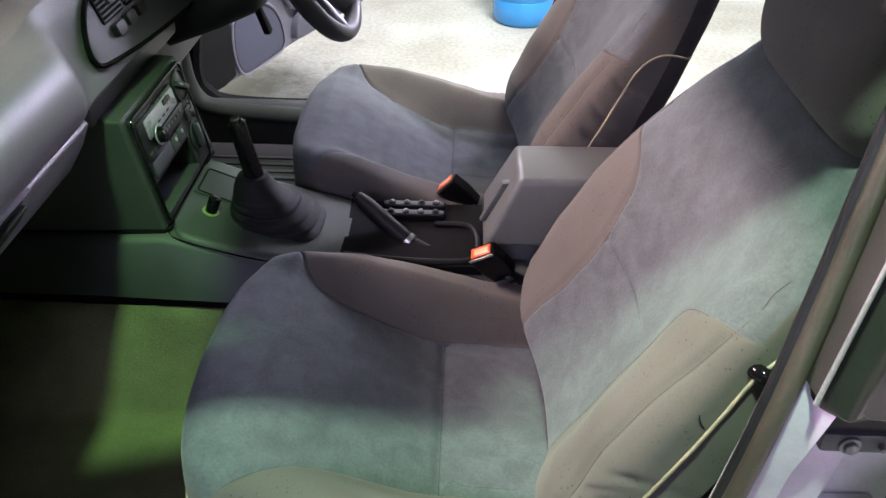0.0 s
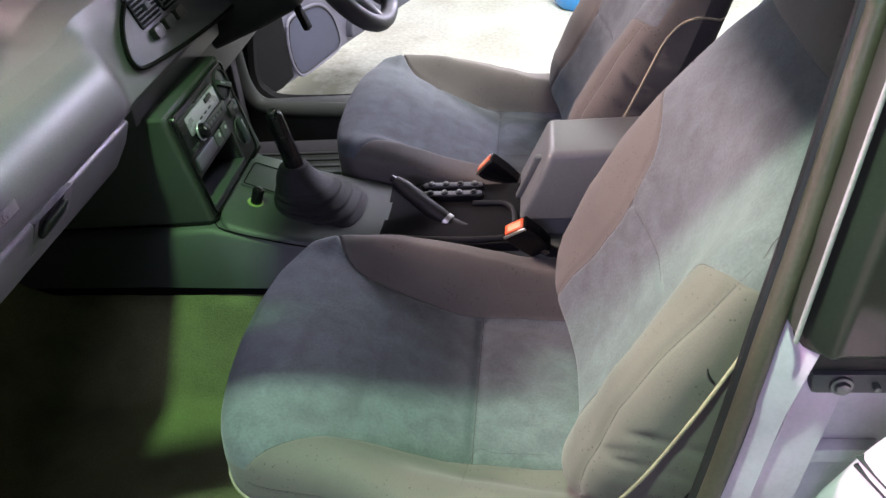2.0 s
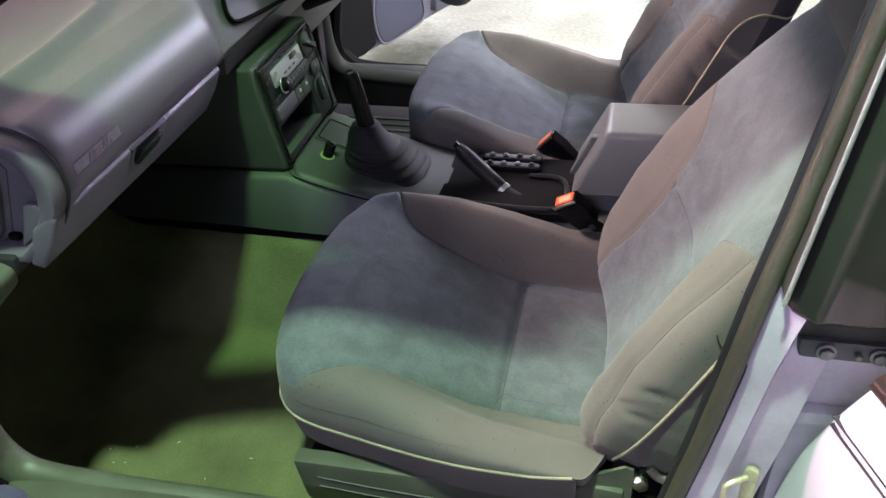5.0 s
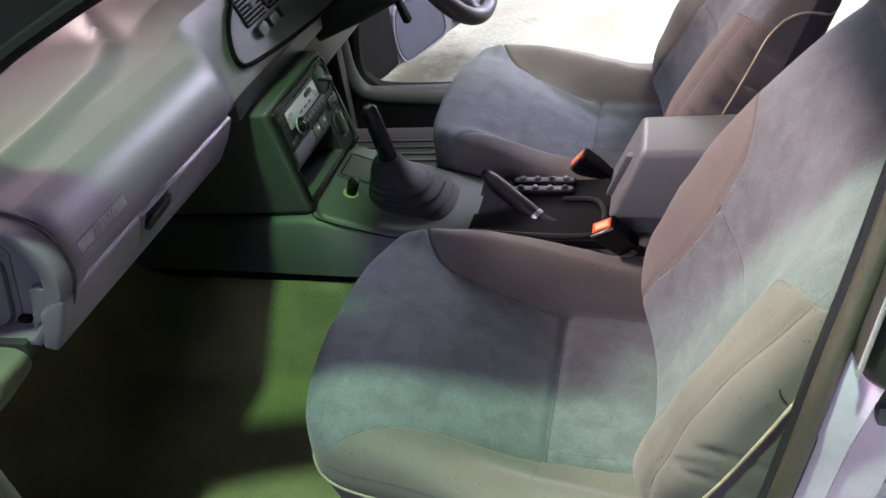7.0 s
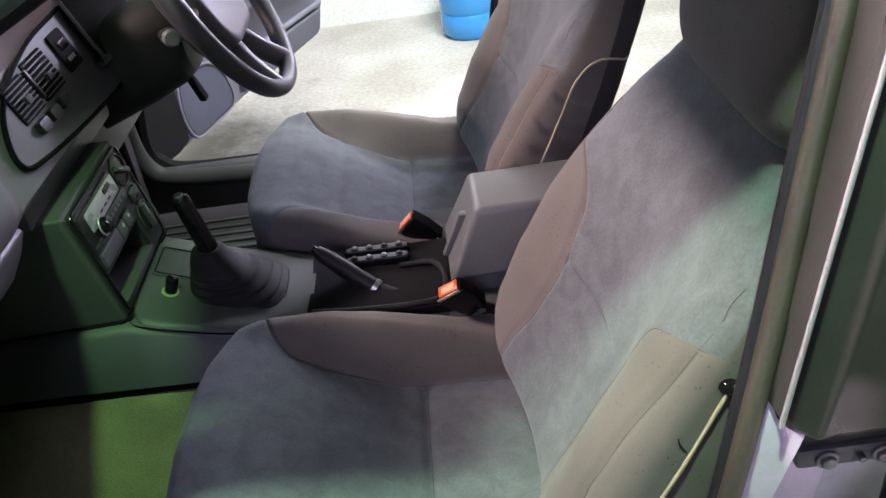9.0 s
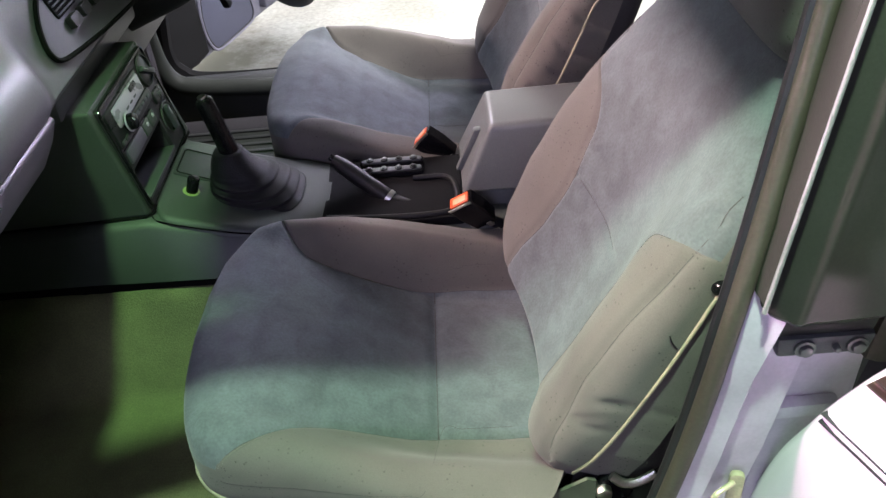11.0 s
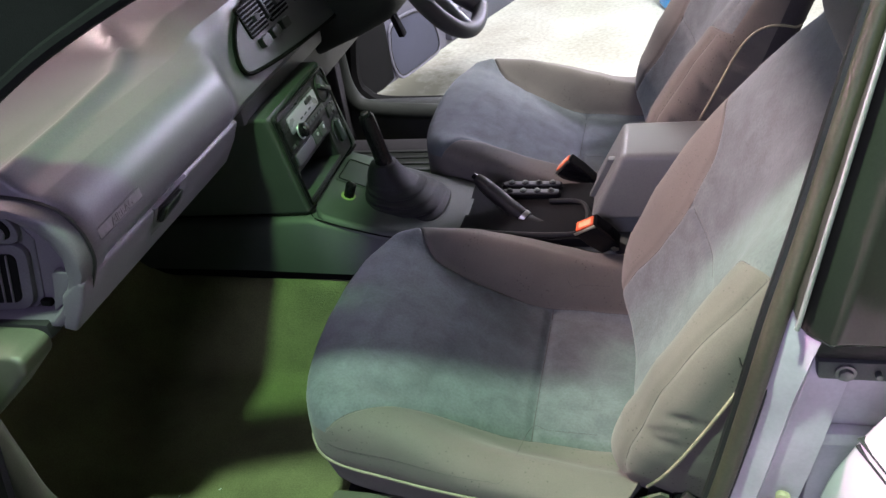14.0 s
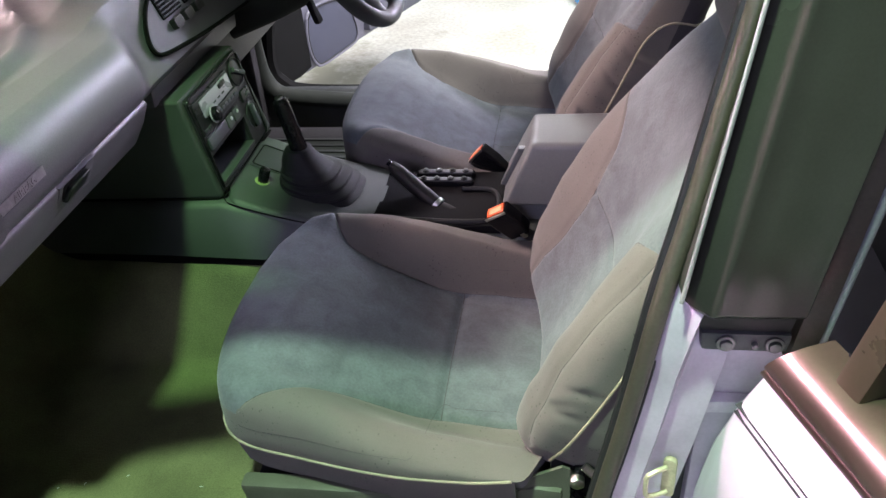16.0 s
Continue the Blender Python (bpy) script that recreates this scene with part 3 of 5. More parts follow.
    part("hinge_plate", hexa([(0.272, w(0.656), 0.802), (0.338, w(0.656), 0.802), (0.338, w(0.63), 0.802), (0.272, w(0.63), 0.802), (0.270, w(0.658), 0.822), (0.340, w(0.658), 0.822), (0.340, w(0.63), 0.822), (0.270, w(0.63), 0.822)], 0.004), PANELGREY, car, "dull dark hinge plate")
    for x in (0.290, 0.312, 0.327):
        if x != 0.312:
            part("post_washer", moved(disc(0.0076, 0.003, 20, 0.001), pose(x, w(0.6585), 0.8125, 90)), DULLZINC, car, "dull steel washer")
        part("post_bolt", moved(disc(0.0056 if x != 0.312 else 0.003, 0.007, 6, 0.0015), pose(x, w(0.6600), 0.8125, 90)), DULLZINC, car, "dull steel hinge bolt")


# ---- seats ----
TOPZ = [(-0.315, 0.525), (-0.295, 0.562), (-0.27, 0.580), (-0.235, 0.588), (-0.20, 0.581), (-0.15, 0.557), (-0.08, 0.513), (-0.03, 0.484), (0.0, 0.472), (0.08, 0.456), (0.30, 0.445)]
BOLST = [(-0.30, 0.0), (-0.22, 0.014), (-0.16, 0.036), (-0.11, 0.056), (-0.03, 0.080), (0.03, 0.084), (0.09, 0.080), (0.15, 0.066), (0.30, 0.05)]


# the passenger seat is narrower on its door side, the driver seat lower on its tunnel side
DOOR = {"near": True}


def glide(x, table, width=0.012):
    """The table's value, with its corners smoothed."""
    return sum(interp(x + width * k, table) for k in (-1, -0.5, 0, 0.5, 1)) / 5


CUSHION_FAR = [(-0.235, 0.30), (-0.212, 0.243), (-0.193, 0.186), (-0.175, 0.165), (-0.159, 0.155), (-0.113, 0.152), (-0.067, 0.157), (-0.02, 0.162), (0.06, 0.169), (0.13, 0.170)]
CUSHION_NEAR = [(-0.26, 0.30), (-0.245, 0.198), (-0.229, 0.182), (-0.21, 0.176), (-0.19, 0.168), (-0.175, 0.158), (-0.151, 0.141), (-0.126, 0.124), (-0.105, 0.118), (-0.082, 0.113), (-0.028, 0.103), (0.01, 0.096), (0.11, 0.090)]
CUSHION_TUNNEL = [(-0.25, 0.30), (-0.235, 0.215), (-0.20, 0.175), (-0.165, 0.158), (-0.12, 0.154), (-0.06, 0.155), (0.13, 0.158)]


def cushion_top(x, d):
    if d > 0:
        k = (1 - 0.12 * smooth01((x + 0.02) / 0.09)) * smooth01((d - 0.155) / 0.052)
    elif DOOR["near"]:
        k = 0.88 * smooth01((-d - 0.112) / 0.085)
    else:
        k = 0.80 * smooth01((-d - 0.135) / 0.06)
    return interp(x, TOPZ) + k * interp(x, BOLST)


def groove(dist, depth=0.005, width=0.0045):
    return depth * math.exp(-((dist / width) ** 2))


def seam_across(x, d):
    """How far out the seam of the side roll lies, on the side that d names."""
    return glide(x, CUSHION_FAR if d > 0 else CUSHION_NEAR if DOOR["near"] else CUSHION_TUNNEL)


FRONT_X = -0.283


def cushion_half(x, d):
    e = max(0.0, 1 - (x - FRONT_X) / 0.12)
    if d < 0 and DOOR["near"]:
        half = 0.195 + 0.036 * smooth01((x + 0.24) / 0.25)
    else:
        half = 0.216 + 0.027 * smooth01((x + 0.30) / 0.25)
    return half * ((1 - e**3.2) ** (1 / 3.2) * 0.9 + 0.1) * (1 - 0.30 * smooth01((x - 0.115) / 0.045))


def cushion_foot(x):
    return 0.506 + 0.006 * smooth01((x + 0.15) / 0.15) + 0.010 * smooth01((x - 0.05) / 0.09)


def cushion_z(x, d):
    half, zl = cushion_half(x, d), cushion_foot(x)
    s = min(1.0, abs(d) / half)
    p = 4.2 if d < 0 and DOOR["near"] else 7
    z = zl + (cushion_top(x, d) - zl) * (1 - s**p) ** (1 / p)
    if s < 0.97:
        seam = seam_across(x, d)
        z -= groove(abs(abs(d) - seam))
        if abs(d) < seam:
            z -= groove(x - 0.003, 0.006, 0.007) + groove(x + 0.125, 0.004, 0.008)
            z += 0.006 * (1 - (d / seam) ** 2)
    return z + 0.0014 * noise.noise((x * 22, d * 22, 3)) + 0.0026 * noise.noise((x * 9, d * 9, 5)) * (1 - s**8)


def cushion():
    nx = 150
    x0, x1 = FRONT_X, 0.27
    rings = []
    for i in range(nx + 1):
        f = i / nx
        f = f * f * (3 - 2 * f) * 0.35 + f * 0.65
        x = x0 + (x1 - x0) * f
        low, high, zl = cushion_half(x, -1), cushion_half(x, 1), cushion_foot(x)
        ring = [(x, d, cushion_z(x, d)) for d in across(low, high, seam_across(x, -1), seam_across(x, 1))]
        bulge = 0.006
        for j in range(10):
            a = 1 - j / 9 * 2
            ring.append((x, (high if a > 0 else low) * a * 0.985, 0.415 + (zl - bulge - 0.415) * abs(a) ** 9))
        rings.append(ring)
    return loft(rings)


def cushion_side(x, z, s):
    """A place on the outer flank of a cushion at height z."""
    lo, hi = 0.60, 1.0
    for _ in range(30):
        m = (lo + hi) / 2
        lo, hi = (m, hi) if cushion_z(x, s * m * cushion_half(x, s)) > z else (lo, m)
    return (x, s * (lo * cushion_half(x, s) + 0.0003), z)


BA, BX, BZ = radians(23.5), 0.126, 0.445


def back_point(h, fwd, d):
    """A place on a backrest: h up along it, fwd towards the front, d across."""
    return (BX + h * math.sin(BA) - fwd * math.cos(BA), d, BZ + h * math.cos(BA) + fwd * math.sin(BA))


BACK_FAR = [(0.04, 0.15), (0.116, 0.130), (0.164, 0.118), (0.217, 0.110), (0.268, 0.115), (0.315, 0.128), (0.339, 0.152), (0.351, 0.172), (0.362, 0.21), (0.375, 0.30)]
BACK_NEAR = [(0.05, 0.075), (0.12, 0.065), (0.18, 0.063), (0.25, 0.078), (0.31, 0.098), (0.333, 0.105), (0.352, 0.135), (0.366, 0.165), (0.38, 0.19), (0.392, 0.30)]
HALF_FAR = [(0.045, 0.17), (0.08, 0.222), (0.10, 0.245), (0.13, 0.258), (0.16, 0.262), (0.28, 0.262), (0.36, 0.253), (0.42, 0.237), (0.46, 0.222), (0.51, 0.195), (0.55, 0.162), (0.585, 0.10)]
HALF_NEAR = [(0.045, 0.165), (0.06, 0.185), (0.09, 0.200), (0.13, 0.208), (0.16, 0.210), (0.28, 0.208), (0.36, 0.199), (0.45, 0.183), (0.51, 0.167), (0.55, 0.15), (0.585, 0.10)]
HALF_TUNNEL = [(0.045, 0.17), (0.08, 0.215), (0.10, 0.236), (0.13, 0.249), (0.16, 0.251), (0.28, 0.250), (0.36, 0.236), (0.45, 0.205), (0.51, 0.176), (0.55, 0.15), (0.585, 0.10)]
FLANK_NEAR = [(0.08, 0.185), (0.12, 0.186), (0.19, 0.181), (0.26, 0.180), (0.33, 0.180), (0.38, 0.177), (0.42, 0.171)]
CREASES = ((0.158, 0.027, -0.45), (0.197, 0.023, -0.45), (0.161, 0.040, -1.1))
FOLDS = ((0.16, 0.010, 0.5), (0.20, 0.018, 0.6), (0.235, -0.004, 0.5), (0.275, 0.006, 0.6), (0.32, -0.008, 0.6))


def back_half(h, d):
    return interp(h, HALF_FAR if d > 0 else HALF_NEAR if DOOR["near"] else HALF_TUNNEL)


def back_seam(h, d):
    return glide(h, BACK_FAR if d > 0 else BACK_NEAR if DOOR["near"] else BACK_FAR)


def flank_seam(h, d):
    return glide(h, FLANK_NEAR) if d < 0 and DOOR["near"] else 0.90 * back_half(h, d)


def back_edge(h):
    return smooth01((h - 0.015) / 0.06) * (1 - smooth01((h - 0.535) / 0.06) * 0.75)


def back_front(h, d):
    """How far a backrest's face stands forward at height h, d across."""
    half = back_half(h, d)
    s = min(1.0, abs(d) / half)
    seam = back_seam(h, d)
    bol = interp(h, [(0, 0.0), (0.06, 0.035), (0.12, 0.058), (0.2, 0.062), (0.30, 0.048), (0.42, 0.02), (0.5, 0.0), (0.6, 0)])
    if d > 0:
        bol *= 0.9 * smooth01((d - 0.01) / 0.20)
    elif DOOR["near"]:
        bol *= 0.80 * smooth01((-d - 0.05) / 0.11)
    else:
        bol *= smooth01((-d - 0.085) / 0.125)
    f = 0.012 * math.sin(math.pi * h / 0.5) + bol + 0.026 * math.exp(-(((h - 0.05) / 0.075) ** 2))
    f = (f + 0.045) * (1 - s**6) ** (1 / 6) * (0.45 + 0.55 * back_edge(h)) - 0.045
    if s < 0.96:
        f -= groove(abs(d) - seam, 0.0010 if d < 0 and DOOR["near"] else 0.0038, 0.0038) + groove(abs(d) - flank_seam(h, d), 0.004) * (1 if h < 0.41 else 0)
        if abs(d) < seam:
            f -= groove(h - 0.249 - 0.05 * d, 0.004) * smooth01((d + 0.06) / 0.05)
    return f + 0.0012 * noise.noise((h * 20, d * 20, 7)) + 0.0040 * noise.noise((h * 8, d * 8, 9)) * (1 - s**8)


def backrest():
    nh, length = 150, 0.585
    rings = []
    for i in range(nh + 1):
        h = 0.045 + (length - 0.045) * i / nh
        low, high, edge = back_half(h, -1), back_half(h, 1), back_edge(h)
        ring = []
        for d in across(low, high, back_seam(h, -1), back_seam(h, 1)):
            s = d / (high if d > 0 else low)
            f = back_front(h, d)
            for h0, f0, lean_by in CREASES if DOOR["near"] else FOLDS:
                deep, long = (0.0042, 0.014) if DOOR["near"] else (0.007, 0.024)
                d -= math.copysign(deep, d) * smooth01((abs(s) - 0.86) / 0.08) * math.exp(-(((h - h0 - lean_by * (f - f0)) / 0.0055) ** 2) - ((f - f0) / long) ** 2)
            ring.append(back_point(h, f, d))
        for j in range(24):
            a = math.pi * j / 23
            ring.append(back_point(h, -0.045 - 0.058 * edge * math.sin(a) ** 0.5, (high if a < math.pi / 2 else low) * math.cos(a) * 0.985))
        rings.append(ring)
    return loft(rings)


def headrest():
    rings = []
    n = 40
    for i in range(n + 1):
        u = -1 + 2 * i / n
        k = (1 - abs(u) ** 3.2) ** (1 / 3.2)
        ring = []
        for a in np.linspace(0, 2 * math.pi, 48, endpoint=False):
            c, s = math.cos(a), math.sin(a)
            ex = math.copysign(abs(c) ** 0.45, c) * 0.150 * (0.45 + 0.55 * k)
            ef = math.copysign(abs(s) ** 0.55, s) * 0.052 * (0.12 + 0.88 * k)
            ring.append(back_point(0.630 + 0.108 * u, ef + 0.005 + 0.02 * u, ex))
        rings.append(ring)
    return loft(rings)


def seat(cy, label, near):
    DOOR["near"] = near
    t = thing("car_seat", label, "car seat", group="front seats")
    cloth_regions(part("cushion", cushion(), VELOUR, t, "grey velour seat cushion with raised side rolls", 60), 163, 36, 116)
    cloth_regions(part("backrest", backrest(), VELOUR, t, "grey velour reclined backrest", 60), 177, 36, 116, 155)
    part("headrest", headrest(), WEAVE, t)

    def stitched(pts, r=0.00048):
        part("seam_stitching", tube(pts, r, 70, 5), THREAD, t)

    for s in (-1, 1):
        slim = near and s < 0
        # stitched seams
        stitched([(x, s * seam_across(x, s), cushion_z(x, s * seam_across(x, s)) - 0.0002) for x in np.linspace(-0.215, 0.16, 26)])
        stitched([cushion_side(x, interp(x, [(-0.25, 0.536), (-0.138, 0.541), (-0.023, 0.537), (0.11, 0.532)]), s) for x in np.linspace(-0.240, 0.09, 18)], 0.00022)
        stitched([back_point(h, back_front(h, s * back_seam(h, s)), s * back_seam(h, s)) for h in np.linspace(0.06, 0.358, 34)])
        stitched([back_point(h, back_front(h, s * flank_seam(h, s)) + 0.0002, s * flank_seam(h, s)) for h in np.linspace(0.085, 0.43, 22)])
        # cream cord round the cushion's foot and up the backrest's flank
        rim = [(x, s * (cushion_half(x, s) + 0.0006), cushion_foot(x) + 0.001) for x in np.linspace(-0.272, 0.106, 26)]
        part("piping", tube([(FRONT_X - 0.002, s * 0.06, 0.506), *rim], 0.0019, 120), CORD, t, "cream piping cord")
        part("skirt", loft([[(x, s * (e - 0.004), z), (x, s * (e - 0.002), z - 0.012), (x, s * (e - 0.014), 0.455), (x, s * (e - 0.024), 0.455)] for x, e, z in [(x, cushion_half(x, s), cushion_foot(x) - 0.002) for x in np.linspace(-0.262, 0.11, 16)]]), WEAVE, t, "brown-grey cloth skirt")
        wide = lambda h, q=0.0022: s * (back_half(h, s) + q)
        part("flank_piping", tube([back_point(h, interp(h, [(0.07, 0.009), (0.15, 0.005), (0.21, 0.001), (0.29, -0.001), (0.35, -0.005)]), wide(h)) for h in (0.075, 0.11, 0.15, 0.19, 0.23, 0.27, 0.31, 0.35)] + [back_point(0.378, -0.016, wide(0.378)), back_point(0.394, -0.034, wide(0.394, 0.001)), back_point(0.400, -0.055, wide(0.40, -0.002)), back_point(0.403, -0.074, wide(0.403, -0.008)), back_point(0.405, -0.092, wide(0.405, -0.056))], 0.0019, 80), CORD, t, "cream piping cord")
        part("side_valance", prism([(-0.236, 0.458), (-0.226, 0.392), (-0.205, 0.374), (0.160, 0.374), (0.163, 0.485), (0.130, 0.488), (0.08, 0.474), (0.0, 0.463), (-0.12, 0.460)], *sorted((s * 0.214, s * 0.19)), "y", 0.006), TRIM, t, "grey plastic side cover with ribs")
        if slim:
            part("valance_ear", loft([[(x, s * y, z), (x, s * (y + 0.002), z - 0.03), (x, s * 0.2165, 0.440), (x, s * 0.208, 0.440), (x, s * (y - 0.006), z - 0.03), (x, s * (y - 0.004), z)] for x, y, z in ((0.00, 0.214, 0.466), (0.045, 0.2135, 0.469), (0.085, 0.213, 0.478), (0.108, 0.211, 0.492), (0.128, 0.2085, 0.503), (0.148, 0.206, 0.511), (0.162, 0.204, 0.517), (0.171, 0.204, 0.514))]), TRIM, t, "grey plastic corner of the side cover")
        for zz in (0.412, 0.428):
            part("rib", tube([(-0.205, s * 0.214, zz + 0.006), (-0.1, s * 0.214, zz), (0.15, s * 0.214, zz - 0.006)], 0.0013, 20, 6), TRIM, t)
        part("recliner", prism([(0.135, 0.36), (0.26, 0.36), (0.255, 0.50), (0.215, 0.575), (0.18, 0.57), (0.150, 0.52)], *sorted((s * 0.186, s * 0.194)), "y", 0.002), BLACK, t, "black recliner bracket")
        part("recliner_cam", prism([(0.172, 0.478), (0.186, 0.468), (0.204, 0.474), (0.212, 0.492), (0.206, 0.512), (0.190, 0.522), (0.176, 0.514), (0.170, 0.496)], *sorted((s * 0.194, s * 0.205)), "y", 0.003, 3), GLOSSB, t, "glossy black recliner cam")
        part("recliner_nut", moved(disc(0.0095, 0.018, 6, 0.002), pose(0.179, s * 0.205, 0.500, 90)), STEEL, t, "bare metal nut")
        part("recliner_nut", moved(disc(0.008, 0.016, 6, 0.002), pose(0.180, s * 0.203, 0.458, 90)), STEEL, t)
        part("recliner_arm", tube([(0.186, s * 0.206, 0.524), (0.198, s * 0.209, 0.514), (0.214, s * 0.209, 0.514), (0.232, s * 0.207, 0.524)], 0.0050, 16, 8, squash=0.6), STEEL, t, "bare metal recliner arm")
        part("recliner_arm", tube([(0.176, s * 0.206, 0.478), (0.190, s * 0.208, 0.462), (0.210, s * 0.208, 0.446), (0.228, s * 0.206, 0.442)], 0.0042, 16, 8, squash=0.6), GLOSSB, t)
        part("rail", box(-0.19, 0.24, *sorted((s * 0.15, s * 0.185)), 0.335, 0.40, 0.004), BLACK, t)
        part("headrest_post", tube([back_point(0.55, -0.03, s * 0.055), back_point(0.66, -0.03, s * 0.055)], 0.006, 4, 8), STEEL, t)
    stitched([(0.003, d, cushion_z(0.003, d)) for d in np.linspace(-seam_across(0.003, -1), seam_across(0.003, 1), 16)], 0.0007)
    stitched([back_point(0.249 + 0.05 * d, back_front(0.249 + 0.05 * d, d) + 0.0005, d) for d in np.linspace(-0.02, 0.11, 12)], 0.0003)
    part("seat_pan", box(-0.24, 0.19, -0.19, 0.19, 0.37, 0.415, 0.01), BLACK, t)
    t.location = (0, cy, 0)
    return t


NEAR, FAR = 0.83, 1.51
near_seat = seat(NEAR, "grey velour passenger seat with cream piping, part lit", True)
part("cord_hook", tube([(0.263, -0.179, 0.765), (0.273, -0.202, 0.769), (0.287, -0.208, 0.767)], 0.006, 10, 10, radii=[0.005, 0.008, 0.0075, 0.004]), GLOSSB, near_seat, "black cord hook")
seat(FAR, "grey velour driver seat with cream piping beside the open door", False)

# ---- dashboard ----
dash = thing("dashboard", "grey moulded dashboard with glove box and oval vent panel", "dashboard")
PROF = [(-0.425, 0.812), (-0.415, 0.826), (-0.412, 0.848), (-0.417, 0.872), (-0.428, 0.889), (-0.446, 0.902), (-0.48, 0.912), (-0.54, 0.917), (-0.70, 0.922), (-0.88, 0.925), (-0.90, 0.80), (-0.80, 0.74), (-0.47, 0.765), (-0.445, 0.80)]
PROF2 = [(-0.436, 0.812), (-0.441, 0.826), (-0.449, 0.848), (-0.458, 0.872), (-0.464, 0.889), (-0.470, 0.906), (-0.480, 0.926), (-0.52, 0.945), (-0.70, 0.945), (-0.88, 0.935), (-0.90, 0.80), (-0.80, 0.74), (-0.50, 0.765), (-0.455, 0.79)]


def denser(prof):
    out = []
    for (x, z), (x2, z2) in zip(prof, prof[1:] + prof[:1]):
        n = 26 if z > 0.9 and z2 > 0.9 else 2
        out += [(x + (x2 - x) * i / n, z + (z2 - z) * i / n) for i in range(n)]
    return out


def matched(prof, other):
    out = []
    for k, ((x, z), (x2, z2)) in enumerate(zip(prof, prof[1:] + prof[:1])):
        a, b = other[k], other[(k + 1) % len(other)]
        n = 26 if a[1] > 0.9 and b[1] > 0.9 else 2
        out += [(x + (x2 - x) * i / n, z + (z2 - z) * i / n) for i in range(n)]
    return out


PROFX, PROF2X = denser(PROF), matched(PROF2, PROF)


def dash_body():
    rings = []
    for y in (0.618, 0.621, 0.627, *np.linspace(0.64, 1.735, 90)):
        k = smooth01((y - 0.955) / 0.085)
        pull = 0.006 * max(0, 1 - (y - 0.618) / 0.010) ** 2
        rise = 0.05 * smooth01((y - 1.36) / 0.1)
        ring = []
        edge = interp(y, [(0.60, -0.487), (0.75, -0.497), (0.88, -0.515), (0.96, -0.55), (1.02, -0.62), (1.06, -0.72), (1.09, -0.85), (1.8, -0.95)])
        for (x, z), (x2, z2) in zip(PROFX, PROF2X):
            px, pz = x + (x2 - x) * k, z + (z2 - z) * k
            pz += (0.014 * math.exp(-(((px - edge) / 0.012) ** 2)) + 0.006 * smooth01((edge - px) / 0.02)) * (pz > 0.89) * (1 - smooth01((y - 1.0) / 0.12) * 0.6)
            ring.append((px - pull * (px > -0.6), y, pz - pull * 0.7 * (pz > 0.86) + rise * (pz > 0.90) * (px < -0.47)))
        rings.append(ring)
    return loft(rings)


part("dash_pad", dash_body(), VINYL, dash, "grey vinyl dash pad", 50)
part("glove_flap", prism([(-0.478, 0.744), (-0.462, 0.740), (-0.438, 0.776), (-0.424, 0.806), (-0.432, 0.812), (-0.46, 0.79)], 0.597, 0.985, "y", 0.005, 3), VINYL, dash, "grey glove box flap")
part("latch_bezel", hexa([(-0.462, 0.745, 0.766), (-0.462, 0.828, 0.766), (-0.4425, 0.828, 0.768), (-0.4425, 0.745, 0.768), (-0.432, 0.745, 0.810), (-0.432, 0.828, 0.810), (-0.4215, 0.828, 0.807), (-0.4215, 0.745, 0.807)], 0.002), VINYL, dash)
part("latch", hexa([(-0.4385, 0.752, 0.776), (-0.4385, 0.806, 0.782), (-0.46, 0.806, 0.782), (-0.46, 0.752, 0.776), (-0.4205, 0.752, 0.8065), (-0.4205, 0.806, 0.8065), (-0.45, 0.806, 0.8065), (-0.45, 0.752, 0.8065)], 0.002), VOID, dash, "black recessed latch")
part("latch_handle", hexa([(-0.4310, 0.758, 0.778), (-0.4310, 0.808, 0.781), (-0.45, 0.808, 0.785), (-0.45, 0.758, 0.782), (-0.4170, 0.760, 0.799), (-0.4170, 0.806, 0.801), (-0.44, 0.806, 0.806), (-0.44, 0.760, 0.805)], 0.004, 3), RADIOB, dash, "gloss black latch handle")


def lettering(word, size, depth):
    c = bpy.data.curves.new("lettering", "FONT")
    c.body, c.size, c.extrude, c.align_x = word, size, depth, "CENTER"
    ob = bpy.data.objects.new("lettering", c)
    scene.collection.objects.link(ob)
    me = bpy.data.meshes.new_from_object(ob.evaluated_get(bpy.context.evaluated_depsgraph_get()))
    bm = bmesh.new()
    bm.from_mesh(me)
    bpy.data.objects.remove(ob)
    bpy.data.meshes.remove(me)
    bpy.data.curves.remove(c)
    return bm


TAGM = facing((-0.4125, 0.677, 0.8465), (0, 1, 0.02), (-0.04, 0, 1))
tag = part("airbag_mark", moved(plate(0.086, 0.0135, 0.002, 0.002, Matrix()), TAGM), TAGGREY, dash, "embossed grey lettered plate")
for k in range(2):
    part("plate_edge", moved(box(-0.042, 0.042, -0.0068 + 0.0128 * k, -0.0060 + 0.0128 * k, 0.0005, 0.0016, 0.0003), TAGM), VINYL, tag)
part("lettering", moved(lettering("AIRBAG", 0.0125, 0.0009), TAGM @ pose(0.003, -0.0043, 0.0009)), TAGGREY, tag, "raised pale lettering")
RIM_OUT = [(-0.80, 0.756), (-0.60, 0.750), (-0.478, 0.746), (-0.447, 0.772), (-0.419, 0.818), (-0.415, 0.846), (-0.421, 0.868), (-0.438, 0.887), (-0.475, 0.899), (-0.55, 0.905), (-0.80, 0.908)]
